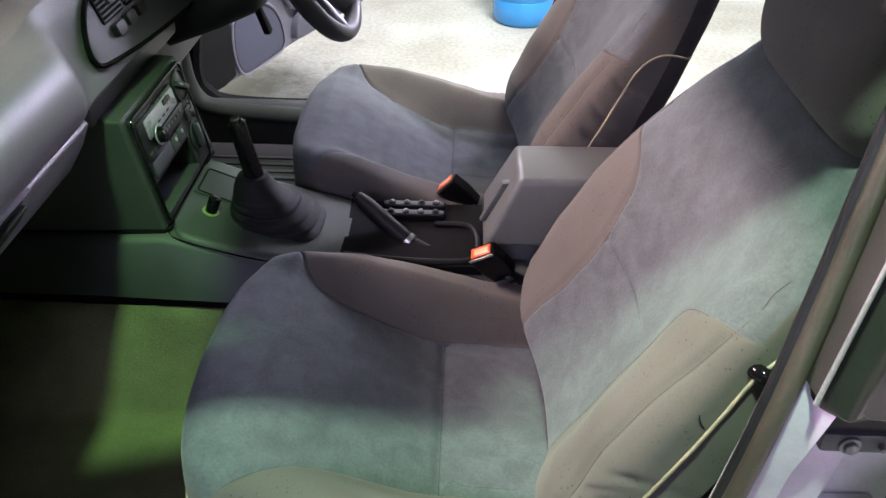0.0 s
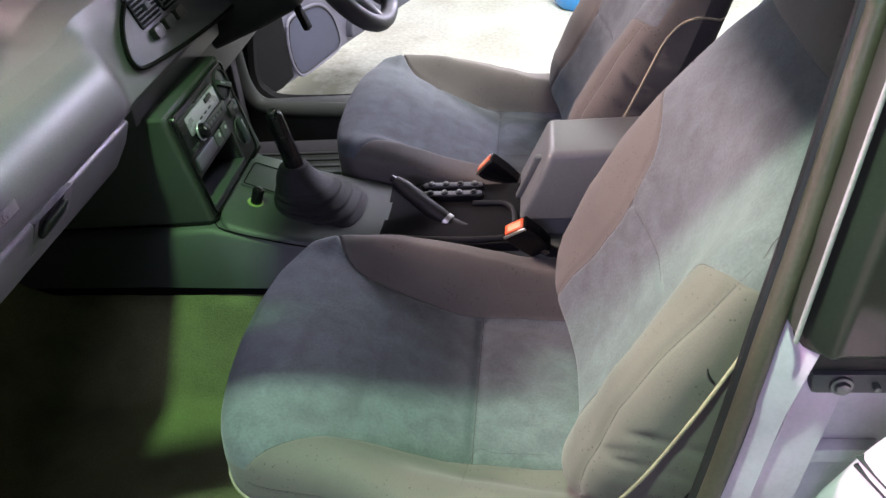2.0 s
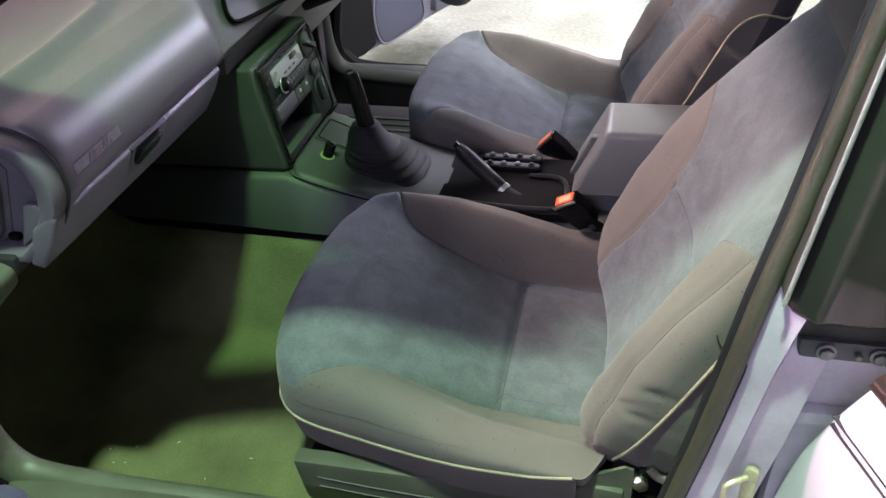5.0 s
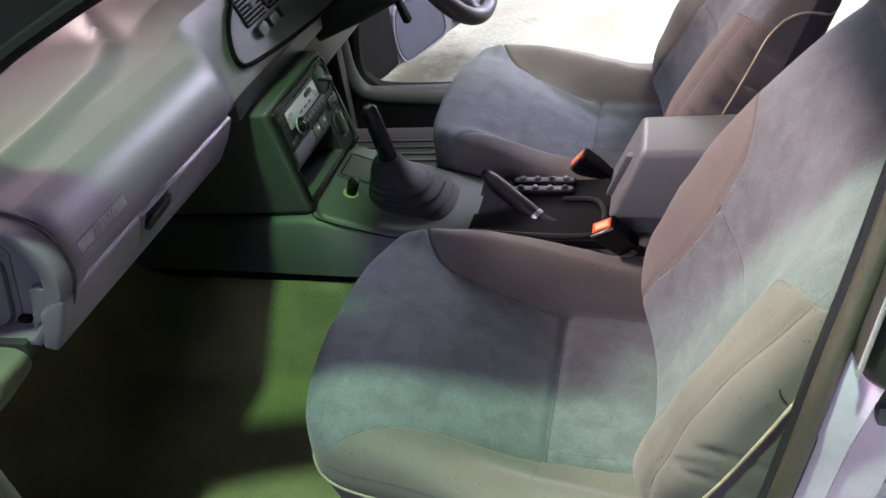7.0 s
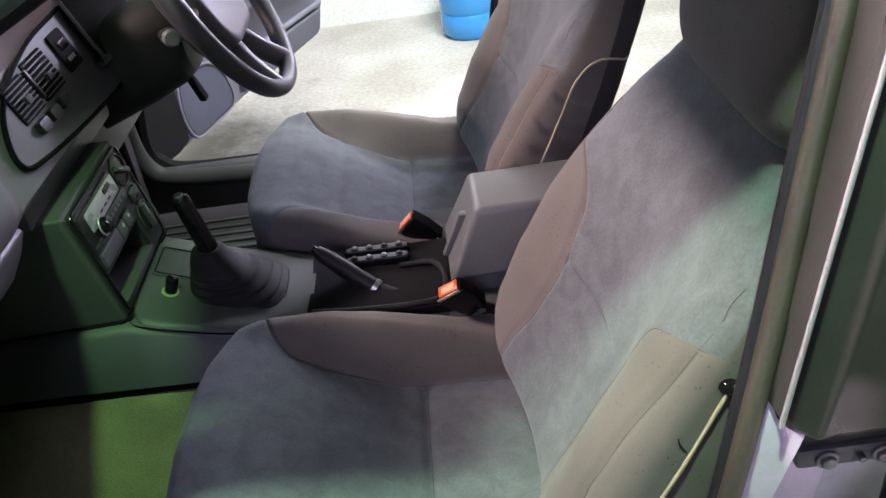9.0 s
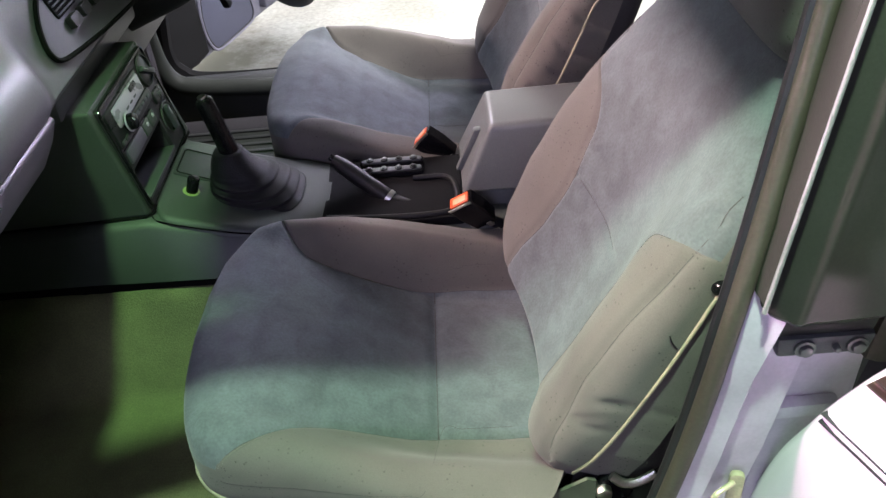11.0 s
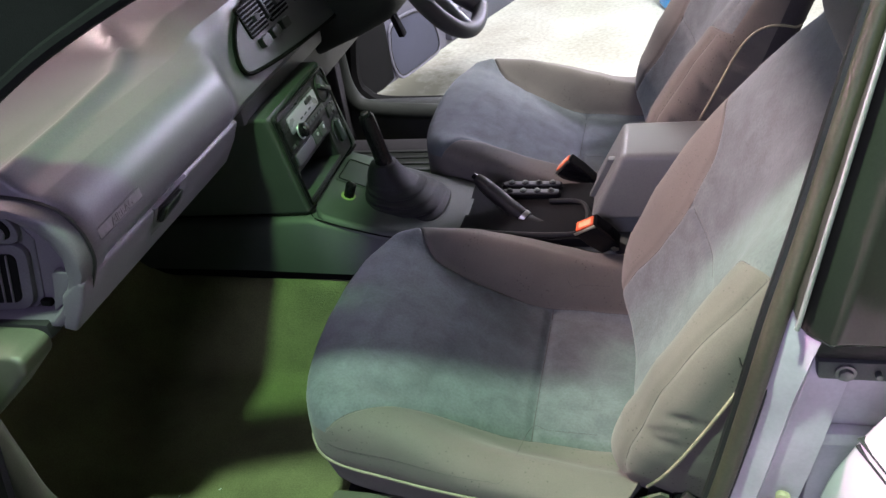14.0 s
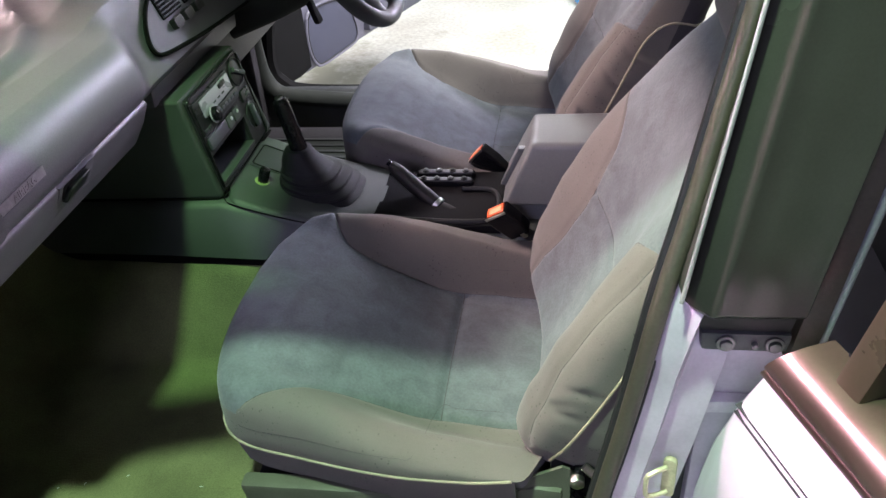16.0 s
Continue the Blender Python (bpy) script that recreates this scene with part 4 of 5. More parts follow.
RIM_IN = [(-0.78, 0.766), (-0.60, 0.758), (-0.487, 0.756), (-0.464, 0.777), (-0.445, 0.808), (-0.440, 0.836), (-0.446, 0.855), (-0.457, 0.869), (-0.480, 0.885), (-0.55, 0.891), (-0.78, 0.892)]


def end_ring(y, k):
    return [(a + (c - a) * k, y, b + (d - b) * k) for (a, b), (c, d) in zip(RIM_OUT, RIM_IN)]


part("dash_end", loft([end_ring(0.640, 0), end_ring(0.602, 0), end_ring(0.598, 0.12), end_ring(0.597, 0.3), end_ring(0.598, 0.8), end_ring(0.602, 1), end_ring(0.640, 1)], cap=False), VINYL, dash, "grey rounded dash end rim")
part("end_seam", tube([(x + 0.0015, 0.6165, z + 0.001) for x, z in RIM_OUT[2:-1]], 0.0022, 60, 6), BLACK, dash)
part("end_backing", prism(RIM_IN, 0.630, 0.638, "y", 0.001), CHAR, dash)
part("end_vent_plate", prism([(-0.78, 0.766), (-0.52, 0.758), (-0.503, 0.770), (-0.478, 0.850), (-0.489, 0.870), (-0.53, 0.884), (-0.78, 0.888)], 0.616, 0.634, "y", 0.003), ENDGREY, dash)
part("end_block", prism([(-0.4475, 0.815), (-0.444, 0.806), (-0.466, 0.776), (-0.489, 0.760), (-0.478, 0.785), (-0.468, 0.814)], 0.607, 0.634, "y", 0.003), VINYL, dash)
VM = facing((-0.537, 0.614, 0.803), (1, 0, 0.0), (0.0, 0, 1)) @ Matrix(((1, 0.33, 0, 0), (0.06, 1, 0, 0), (0, 0, 1, 0), (0, 0, 0, 1)))
side_vent = part("side_vent", moved(plate(0.074, 0.088, 0.020, 0.010, Matrix()), VM), ENDGREY, dash, "rounded vent surround")
part("vent_mouth", moved(plate(0.046, 0.066, 0.011, 0.004, pose(0, 0, 0.0045)), VM), VOID, side_vent)
for i in range(3):
    part("vent_slat", moved(box(-0.0125 + 0.0115 * i, -0.0105 + 0.0115 * i, -0.032, 0.032, 0.004, 0.0085, 0.0008), VM), VINYL, side_vent)
end_boss = part("end_boss", plate(0.050, 0.034, 0.015, 0.008, facing((-0.513, 0.613, 0.8665), (1, 0, 0), (0, 0, 1))), ENDGREY, dash)
part("boss_hole", moved(disc(0.013, 0.008), pose(-0.508, 0.611, 0.868, 90)), VOID, end_boss)
part("boss_knob", moved(disc(0.0095, 0.010, 20, 0.002), pose(-0.511, 0.610, 0.8645, 90)), ENDGREY, end_boss)
part("end_screw", moved(disc(0.006, 0.006, 14, 0.001), pose(-0.455, 0.628, 0.842, 90)), VOID, dash)
part("end_clip", box(-0.505, -0.492, 0.610, 0.618, 0.765, 0.773, 0.002), VOID, dash)

# vent and cluster panel, leaning back
VN = Vector((1, 0, 0.367)).normalized()


def on_panel(y, z, out=0.0):
    return Vector((-0.42 - (z - 0.78) * 0.367, y, z)) + VN * out


PANEL = [(1.30, 0.812), (1.42, 0.806), (1.62, 0.806), (1.63, 0.955), (1.428, 0.940), (1.30, 0.936), (1.235, 0.929), (1.17, 0.917), (1.12, 0.899), (1.090, 0.880), (1.073, 0.860), (1.071, 0.846), (1.082, 0.836), (1.12, 0.829), (1.20, 0.820)]


def panel_shape(a, b):
    bm = bmesh.new()
    lo, hi = ([bm.verts.new(on_panel(y, z, o)) for y, z in PANEL] for o in (a, b))
    bm.faces.new(hi), bm.faces.new(lo[::-1])
    n = len(PANEL)
    for i in range(n):
        bm.faces.new((lo[i], lo[(i + 1) % n], hi[(i + 1) % n], hi[i]))
    bmesh.ops.recalc_face_normals(bm, faces=bm.faces)
    return bm


panel = part("vent_panel", panel_shape(-0.03, 0.003), PANELGREY, dash, "dark grey oval vent panel")
part("panel_groove", tube([on_panel(y, z, 0.002) for y, z in PANEL[3:] + PANEL[:3]], 0.0036, 110, 6), VOID, panel)
VP = facing(on_panel(1.2, 0.87), (0, 1, 0), (-0.367, 0, 1))
for y0, y1, tall in ((1.134, 1.201, 0.052), (1.212, 1.284, 0.058)):
    w = y1 - y0
    mouth = part("centre_vent", moved(plate(w, tall, 0.005, 0.006, pose((y0 + y1) / 2 - 1.2, tall / 2 - 0.002, 0.003)), VP), VOID, panel, "black air vent")
    for i in range(8):
        v = tall * (0.07 + 0.12 * i) - 0.002
        part("slat", moved(box(y0 - 1.198, y1 - 1.202, v, v + 0.0016, 0.004, 0.0085, 0.0005), VP), PANELGREY, mouth)
    part("flow_tab", moved(box((y0 + y1) / 2 - 1.207, (y0 + y1) / 2 - 1.193, 0.016, 0.026, 0.006, 0.014, 0.001), VP), CHAR, mouth)
part("vent_wheel", moved(box(0.003, 0.0095, 0.006, 0.048, 0.002, 0.011, 0.002), VP), RADIOB, panel)
for k in range(3):
    part("push_switch", moved(plate(0.028, 0.016, 0.004, 0.012, pose(-0.040 + 0.040 * k, -0.015, 0.007)), VP), BLACK, panel)
clock = part("clock", moved(plate(0.050, 0.058, 0.004, 0.006, pose(0.140, 0.028, 0.004)), VP), MATTB, panel, "black clock and warning lamp unit")
part("clock_window", moved(plate(0.028, 0.014, 0.002, 0.003, pose(0.140, 0.036, 0.008)), VP), GLOSSB, clock)
for k in range(3):
    part("indicator_bar", moved(box(0.128 + 0.009 * k, 0.133 + 0.009 * k, 0.012, 0.018, 0.006, 0.0085, 0.0005), VP), LABEL, clock)
part("instrument_window", moved(plate(0.21, 0.10, 0.02, 0.03, pose(0.31, 0.030, 0.0)), VP), VOID, panel, "dark instrument window")
part("instrument_lip", tube([on_panel(1.404, 0.955, 0.014), on_panel(1.403, 0.90, 0.015), on_panel(1.408, 0.862, 0.015), on_panel(1.425, 0.850, 0.015), on_panel(1.60, 0.850, 0.015)], 0.0032, 50, 8), PANELGREY, panel, "thin grey lip of the instrument window")
part("instrument_frame", moved(box(0.19, 0.42, -0.028, -0.020, 0.0, 0.02, 0.003), VP), CHAR, panel)

# ---- steering ----
wheel = thing("steering_wheel", "dark grey steering wheel with airbag boss on the driver side", "steering wheel")
WC, WT = Vector((-0.264, 1.51, 0.908)), radians(27)
WM = facing(WC, (0, 1, 0), (-math.sin(WT), 0, math.cos(WT)))
rim = [(0.183 * math.cos(a), 0.183 * math.sin(a), 0) for a in np.linspace(0, 2 * math.pi, 64, endpoint=False)]
rings = []
for a in np.linspace(0, 2 * math.pi, 65):
    c = Vector((math.cos(a), math.sin(a), 0))
    rings.append([WM @ (c * (0.183 + 0.0145 * math.cos(b)) + Vector((0, 0, 0.0165 * math.sin(b)))) for b in np.linspace(0, 2 * math.pi, 14, endpoint=False)])
part("rim", loft(rings, cap=False), PANELGREY, wheel)
part("boss", moved(prism(rounded(0.19, 0.16, 0.05), -0.06, 0.004, "z", 0.014, 3), WM), VINYL, wheel)
for a in (0, 180, 250, 290):
    c = Vector((math.cos(radians(a)), math.sin(radians(a)), 0))
    part("spoke", tube([WM @ (c * 0.06 + Vector((0, 0, -0.03))), WM @ (c * 0.12 + Vector((0, 0, -0.02))), WM @ (c * 0.18)], 0.018, 10, 10, squash=0.5), VINYL, wheel)
column = thing("steering_column", "dark plastic steering column cowl with stalk", "steering column")
cowl = [[(x, 1.51 + a, z + b + 0.30 * b * (x + 0.45)) for a, b in rounded(wide, tall, 0.055, 8)] for x, z, wide, tall in ((-0.60, 0.765, 0.205, 0.165), (-0.50, 0.795, 0.190, 0.165), (-0.40, 0.828, 0.172, 0.155), (-0.335, 0.850, 0.158, 0.142), (-0.318, 0.856, 0.140, 0.122))]
part("cowl", loft(cowl), COWLB, column, "dark moulded column cowl", 50)
part("stalk", tube([(-0.350, 1.45, 0.868), (-0.325, 1.40, 0.880), (-0.310, 1.365, 0.886)], 0.008, 14, 12, radii=[0.007, 0.009, 0.014, 0.015]), BLACK, column)
part("stalk_end", tube([(-0.3095, 1.3645, 0.8862), (-0.306, 1.356, 0.8875)], 0.013, 4, 14, radii=[0.014, 0.010]), LIDGREY, column, "grey stalk end")
part("adjuster", hexa([(-0.325, 1.462, 0.742), (-0.313, 1.462, 0.742), (-0.313, 1.488, 0.742), (-0.325, 1.488, 0.742), (-0.345, 1.468, 0.800), (-0.333, 1.468, 0.800), (-0.333, 1.484, 0.800), (-0.345, 1.484, 0.800)], 0.004), MATTB, column, "black column adjuster tab")
part("knee_panel", hexa([(-0.62, 1.34, 0.62), (-0.50, 1.34, 0.66), (-0.50, 1.74, 0.66), (-0.62, 1.74, 0.62), (-0.62, 1.34, 0.80), (-0.47, 1.34, 0.80), (-0.47, 1.74, 0.80), (-0.62, 1.74, 0.80)], 0.01), BLACK, dash, "black lower panel")

# ---- centre console ----
console = thing("centre_console", "grey plastic centre console with radio stack", "console")
tower = part("radio_tower", hexa([(-0.80, 1.052, 0.59), (-0.392, 1.062, 0.60), (-0.392, 1.078, 0.60), (-0.80, 1.068, 0.59), (-0.80, 1.052, 0.778), (-0.422, 1.060, 0.770), (-0.422, 1.076, 0.770), (-0.80, 1.068, 0.778)], 0.006, 3), CONSOLE, console, "dark grey plastic radio tower")
part("tower_core", hexa([(-0.80, 1.060, 0.595), (-0.462, 1.066, 0.603), (-0.462, 1.31, 0.603), (-0.80, 1.31, 0.595), (-0.80, 1.060, 0.772), (-0.490, 1.064, 0.766), (-0.490, 1.288, 0.766), (-0.80, 1.290, 0.772)], 0.003), BLACK, tower)
part("tower_cheek", hexa([(-0.80, 1.299, 0.59), (-0.392, 1.299, 0.60), (-0.392, 1.315, 0.60), (-0.80, 1.315, 0.59), (-0.80, 1.282, 0.778), (-0.422, 1.278, 0.770), (-0.422, 1.292, 0.770), (-0.80, 1.296, 0.778)], 0.005, 2), CONSOLE, tower)
part("tower_top", hexa([(-0.80, 1.056, 0.764), (-0.420, 1.062, 0.757), (-0.420, 1.291, 0.757), (-0.80, 1.294, 0.764), (-0.80, 1.056, 0.7785), (-0.4235, 1.062, 0.7705), (-0.4235, 1.290, 0.7705), (-0.80, 1.294, 0.7785)], 0.003), CONSOLE, tower)
part("tower_foot", hexa([(-0.47, 1.076, 0.590), (-0.396, 1.076, 0.596), (-0.396, 1.300, 0.596), (-0.47, 1.300, 0.590), (-0.47, 1.076, 0.606), (-0.396, 1.076, 0.608), (-0.396, 1.300, 0.608), (-0.47, 1.300, 0.606)], 0.002), CONSOLE, tower)
part("upper_fascia", hexa([(-0.80, 1.04, 0.762), (-0.452, 1.045, 0.766), (-0.452, 1.40, 0.766), (-0.80, 1.40, 0.762), (-0.80, 1.04, 0.83), (-0.448, 1.045, 0.83), (-0.448, 1.40, 0.83), (-0.80, 1.40, 0.83)], 0.006, 2), PANELGREY, console, "grey lower dash face")
SF = facing((-0.4065, 1.178, 0.686), (0, 1, 0), (-0.030, 0, 0.170))
bezel = part("bezel", moved(plate(0.212, 0.100, 0.006, 0.008, pose(0, 0.030, 0)), SF), BLACK, console, "charcoal fascia")
for a0, a1, b0, b1, d in ((-0.106, -0.098, -0.080, -0.019, 0.004), (0.047, 0.106, -0.080, -0.019, 0.004), (-0.099, 0.048, -0.080, -0.067, 0.004)):
    part("bezel_bar", moved(box(a0, a1, b0, b1, -0.004, d, 0.001), SF), BLACK, bezel)
# cubby faces run from dark back to paler floor, standing for shade inside
cubby = part("cubby", moved(box(-0.100, 0.049, -0.068, -0.016, -0.058, -0.054, 0.0005), SF), MATTB, bezel, "dark open cubby")
part("cubby_floor", moved(hexa([(-0.098, -0.070, -0.056), (0.047, -0.070, -0.056), (0.047, -0.070, 0.006), (-0.098, -0.070, 0.006), (-0.098, -0.062, -0.056), (0.047, -0.062, -0.056), (0.047, -0.0655, 0.007), (-0.098, -0.0655, 0.007)], 0.0015), SF), CONSOLE, cubby)
part("cubby_wall", moved(box(0.0465, 0.050, -0.068, -0.016, -0.056, -0.003, 0.0005), SF), CHAR, cubby)
part("cubby_wall", moved(box(-0.101, -0.0975, -0.068, -0.016, -0.056, -0.003, 0.0005), SF), BLACK, cubby)
part("bezel_rim", tube([SF @ Vector((a, b, 0.0045)) for a, b in rounded(0.210, 0.158, 0.010) + rounded(0.210, 0.158, 0.010)[:1]], 0.0022, 60, 6, smooth_line=False), GLOSSB, bezel)
radio = thing("car_radio", "silver and black car radio with volume knob in the stack", "radio")
part("fascia", moved(plate(0.142, 0.055, 0.004, 0.010, pose(-0.030, 0.042, 0.003)), SF), RADIOB, radio)
part("display", moved(plate(0.118, 0.028, 0.003, 0.006, pose(-0.020, 0.0510, 0.007)), SF), SILVER, radio, "silver display panel")
part("display_window", moved(plate(0.026, 0.008, 0.002, 0.003, pose(0.006, 0.0585, 0.0105)), SF), RADIOB, radio)
part("key_strip", moved(plate(0.094, 0.018, 0.003, 0.005, pose(0.002, 0.0265, 0.0085)), SF), RADIOB, radio)
for i in range(3):
    part("display_bar", moved(box(-0.040 + 0.018 * i, -0.030 + 0.018 * i, 0.0445, 0.0470, 0.009, 0.0108, 0.0004), SF), CHAR, radio)
part("knob_ring", tube([SF @ Vector((-0.056 + 0.0135 * math.cos(a), 0.034 + 0.0135 * math.sin(a), 0.0135)) for a in np.linspace(0, 2 * math.pi, 25)], 0.0013, 36, 6, smooth_line=False), SILVER, radio, "bright ring round the knob")
knob = part("volume_knob", moved(disc(0.0115, 0.02), SF @ pose(-0.056, 0.034, 0.012)), GLOSSB, radio)
part("knob_mark", moved(box(-0.0008, 0.0008, 0.002, 0.009, 0.0095, 0.0108, 0.0003), SF @ pose(-0.056, 0.034, 0.012, 0, 0, 40)), LABEL, knob)
for i in range(6):
    part("preset_key", moved(box(-0.036 + 0.0132 * i, -0.0265 + 0.0132 * i, 0.0248, 0.0302, 0.009, 0.0125, 0.001), SF), PANELGREY, radio)
for i in range(2):
    part("side_key", moved(box(-0.095 + 0.014 * i, -0.084 + 0.014 * i, 0.018, 0.024, 0.005, 0.010, 0.001), SF), CHAR, radio)
for i in range(2):
    dial = part("heater_dial", moved(disc(0.0235, 0.004), SF @ pose(0.078, 0.050 - 0.082 * i, 0.003)), RADIOB, bezel)
    part("dial_rim", tube([SF @ Vector((0.078 + 0.0235 * math.cos(a), 0.050 - 0.082 * i + 0.0235 * math.sin(a), 0.006)) for a in np.linspace(0, 2 * math.pi, 33)], 0.0014, 48, 6, smooth_line=False), CHAR, dial)
    part("dial_grip", moved(box(-0.0045, 0.0045, -0.0205, 0.0205, 0.001, 0.0095, 0.0025), SF @ pose(0.078, 0.050 - 0.082 * i, 0.004, 0, 0, 60 - 55 * i)), PANELGREY, dial)
    part("dial_mark", moved(box(-0.0008, 0.0008, 0.004, 0.018, 0.0092, 0.0100, 0.0002), SF @ pose(0.078, 0.050 - 0.082 * i, 0.004, 0, 0, 60 - 55 * i)), LABEL, dial)
switch = part("lever_switch", moved(plate(0.034, 0.02, 0.003, 0.008, pose(0.078, 0.008, 0.004)), SF), RADIOB, bezel)
part("switch_lamp", moved(box(-0.004, 0.010, -0.002, 0.003, 0.003, 0.0055, 0.0005), SF @ pose(0.078, 0.008, 0.004)), CONSOLE, switch)
part("blank_key", moved(plate(0.072, 0.021, 0.003, 0.008, pose(-0.058, -0.001, 0.004)), SF), PANELGREY, bezel)
for i in range(2):
    key = part("stack_key", moved(plate(0.024, 0.021, 0.003, 0.009, pose(-0.007 + 0.028 * i, -0.002, 0.004)), SF), CONSOLE, bezel)
    part("key_dot", moved(disc(0.0032, 0.002, 14, 0.0005), SF @ pose(-0.004 + 0.028 * i, 0.001, 0.009)), LABEL, key)

# lower console, sloping away behind the stack


def lower_console():
    rings = []
    for x, z in ((-0.80, 0.592), (-0.50, 0.595), (-0.395, 0.600), (-0.37, 0.590), (-0.30, 0.566), (-0.22, 0.548), (-0.12, 0.535), (0.02, 0.532), (0.12, 0.532)):
        top = 0.118 if x < -0.38 else interp(x, [(-0.37, 0.112), (-0.1, 0.085), (0.12, 0.08)])
        foot = interp(x, [(-0.8, 0.130), (-0.5, 0.134), (-0.29, 0.142), (-0.15, 0.125), (0.12, 0.115)])
        low = interp(x, [(-0.8, 0.50), (-0.5, 0.503), (-0.40, 0.503), (-0.31, 0.504), (-0.15, 0.50), (0.12, 0.44)])
        rings.append([(x, CY - foot, low), (x, CY - top - 0.008, z - 0.010), (x, CY - top + 0.004, z), (x, CY, z + 0.002), (x, CY + top - 0.004, z), (x, CY + top + 0.008, z - 0.010), (x, CY + foot, low)])
    return loft(rings)


part("lower_console", lower_console(), CONSOLE, console, "grey plastic tunnel console", 60)
part("brake_tray", prism([(-0.158, 0.528), (0.055, 0.526), (0.055, 0.5425), (-0.02, 0.5410), (-0.13, 0.5450), (-0.158, 0.548)], 1.083, 1.257, "y", 0.003), MATTB, console, "black brake lever tray")
def console_deck():
    """The raised panel behind the stack, rounded at its front corners, that carries lighter, ashtray and gear lever."""
    rings = []
    for x, z in [(x, interp(x, [(-0.389, 0.603), (-0.37, 0.595), (-0.30, 0.571), (-0.22, 0.552), (-0.15, 0.5445)])) for x in np.linspace(-0.389, -0.150, 26)]:
        corner = 0.022 * (1 - math.sqrt(max(0, 1 - (1 - min(1, (x + 0.389) / 0.022)) ** 2)))
        half = interp(x, [(-0.389, 0.108), (-0.30, 0.104), (-0.20, 0.096), (-0.15, 0.080)]) - corner
        rings.append([(x, CY + d, z + dz) for d, dz in ((-half - 0.010, -0.022), (-half - 0.004, -0.005), (-half + 0.001, 0.0), (-half + 0.008, 0.002), (0, 0.003), (half - 0.008, 0.002), (half - 0.001, 0.0), (half + 0.004, -0.005), (half + 0.010, -0.022))])
    return loft(rings)


part("tray_rim", tube([(-0.150, 1.098, 0.547), (-0.08, 1.092, 0.545), (0.0, 1.090, 0.5445), (0.040, 1.100, 0.545), (0.046, 1.150, 0.546), (0.030, 1.186, 0.546), (-0.02, 1.190, 0.546)], 0.0042, 60, 8), SATINB, console, "raised black rim of the brake tray")
part("console_deck", console_deck(), CONSOLE, console, "charcoal panel round lighter, ashtray and gear lever", 50)
part("deck_seam", tube([(-0.392, 1.066, 0.599), (-0.380, 1.0575, 0.593), (-0.33, 1.0565, 0.577), (-0.26, 1.062, 0.556), (-0.19, 1.075, 0.543)], 0.0012, 40, 6), VOID, console)
# solid black box fills this gap in place of its shade
part("foot_gap_shade", box(-0.74, 0.02, 1.0415, 1.30, 0.470, 0.506, 0.003), VOID, console, "black filler block for the shade under the console side")
part("console_seam", tube([(-0.80, 1.0515, 0.5955), (-0.60, 1.0555, 0.598), (-0.396, 1.060, 0.601), (-0.389, 1.068, 0.602), (-0.389, 1.16, 0.603), (-0.389, 1.30, 0.602)], 0.0022, 40, 6, smooth_line=False), VOID, console)
LS = math.atan2(-0.036, 0.09)
lighter = thing("cigarette_lighter", "black lighter knob in a green-lit ring socket", "lighter")
LM = pose(-0.352, 1.135, 0.587, 0, math.degrees(-LS))
part("ring", moved(disc(0.0135, 0.010), LM), LIME, lighter, "lime translucent ring")
part("knob", moved(disc(0.009, 0.030), LM @ pose(0, 0, 0.014)), GLOSSB, lighter)
part("plate", moved(plate(0.055, 0.05, 0.004, 0.004, pose(0.004, 0, -0.003)), LM), CHAR, lighter)
tray = thing("ashtray", "closed charcoal plastic ashtray lid in the console", "ashtray")
AM = pose(-0.345, 1.205, 0.588, 0, math.degrees(-LS))
part("lid", moved(plate(0.085, 0.075, 0.004, 0.006, Matrix()), AM), CHAR, tray)
part("lid_groove", tube([AM @ Vector((a, b, 0.003)) for a, b in rounded(0.076, 0.066, 0.006) + rounded(0.076, 0.066, 0.006)[:1]], 0.0013, 60, 6, smooth_line=False), VOID, tray)
part("mark", moved(prism([(0.020, -0.028), (0.027, -0.028), (0.020, -0.020)], 0.003, 0.0042, "z", 0.0), AM), LABEL, tray, "small white triangle mark")
part("grip", moved(box(0.028, 0.033, -0.033, 0.033, 0.002, 0.008, 0.001), AM), CHAR, tray)


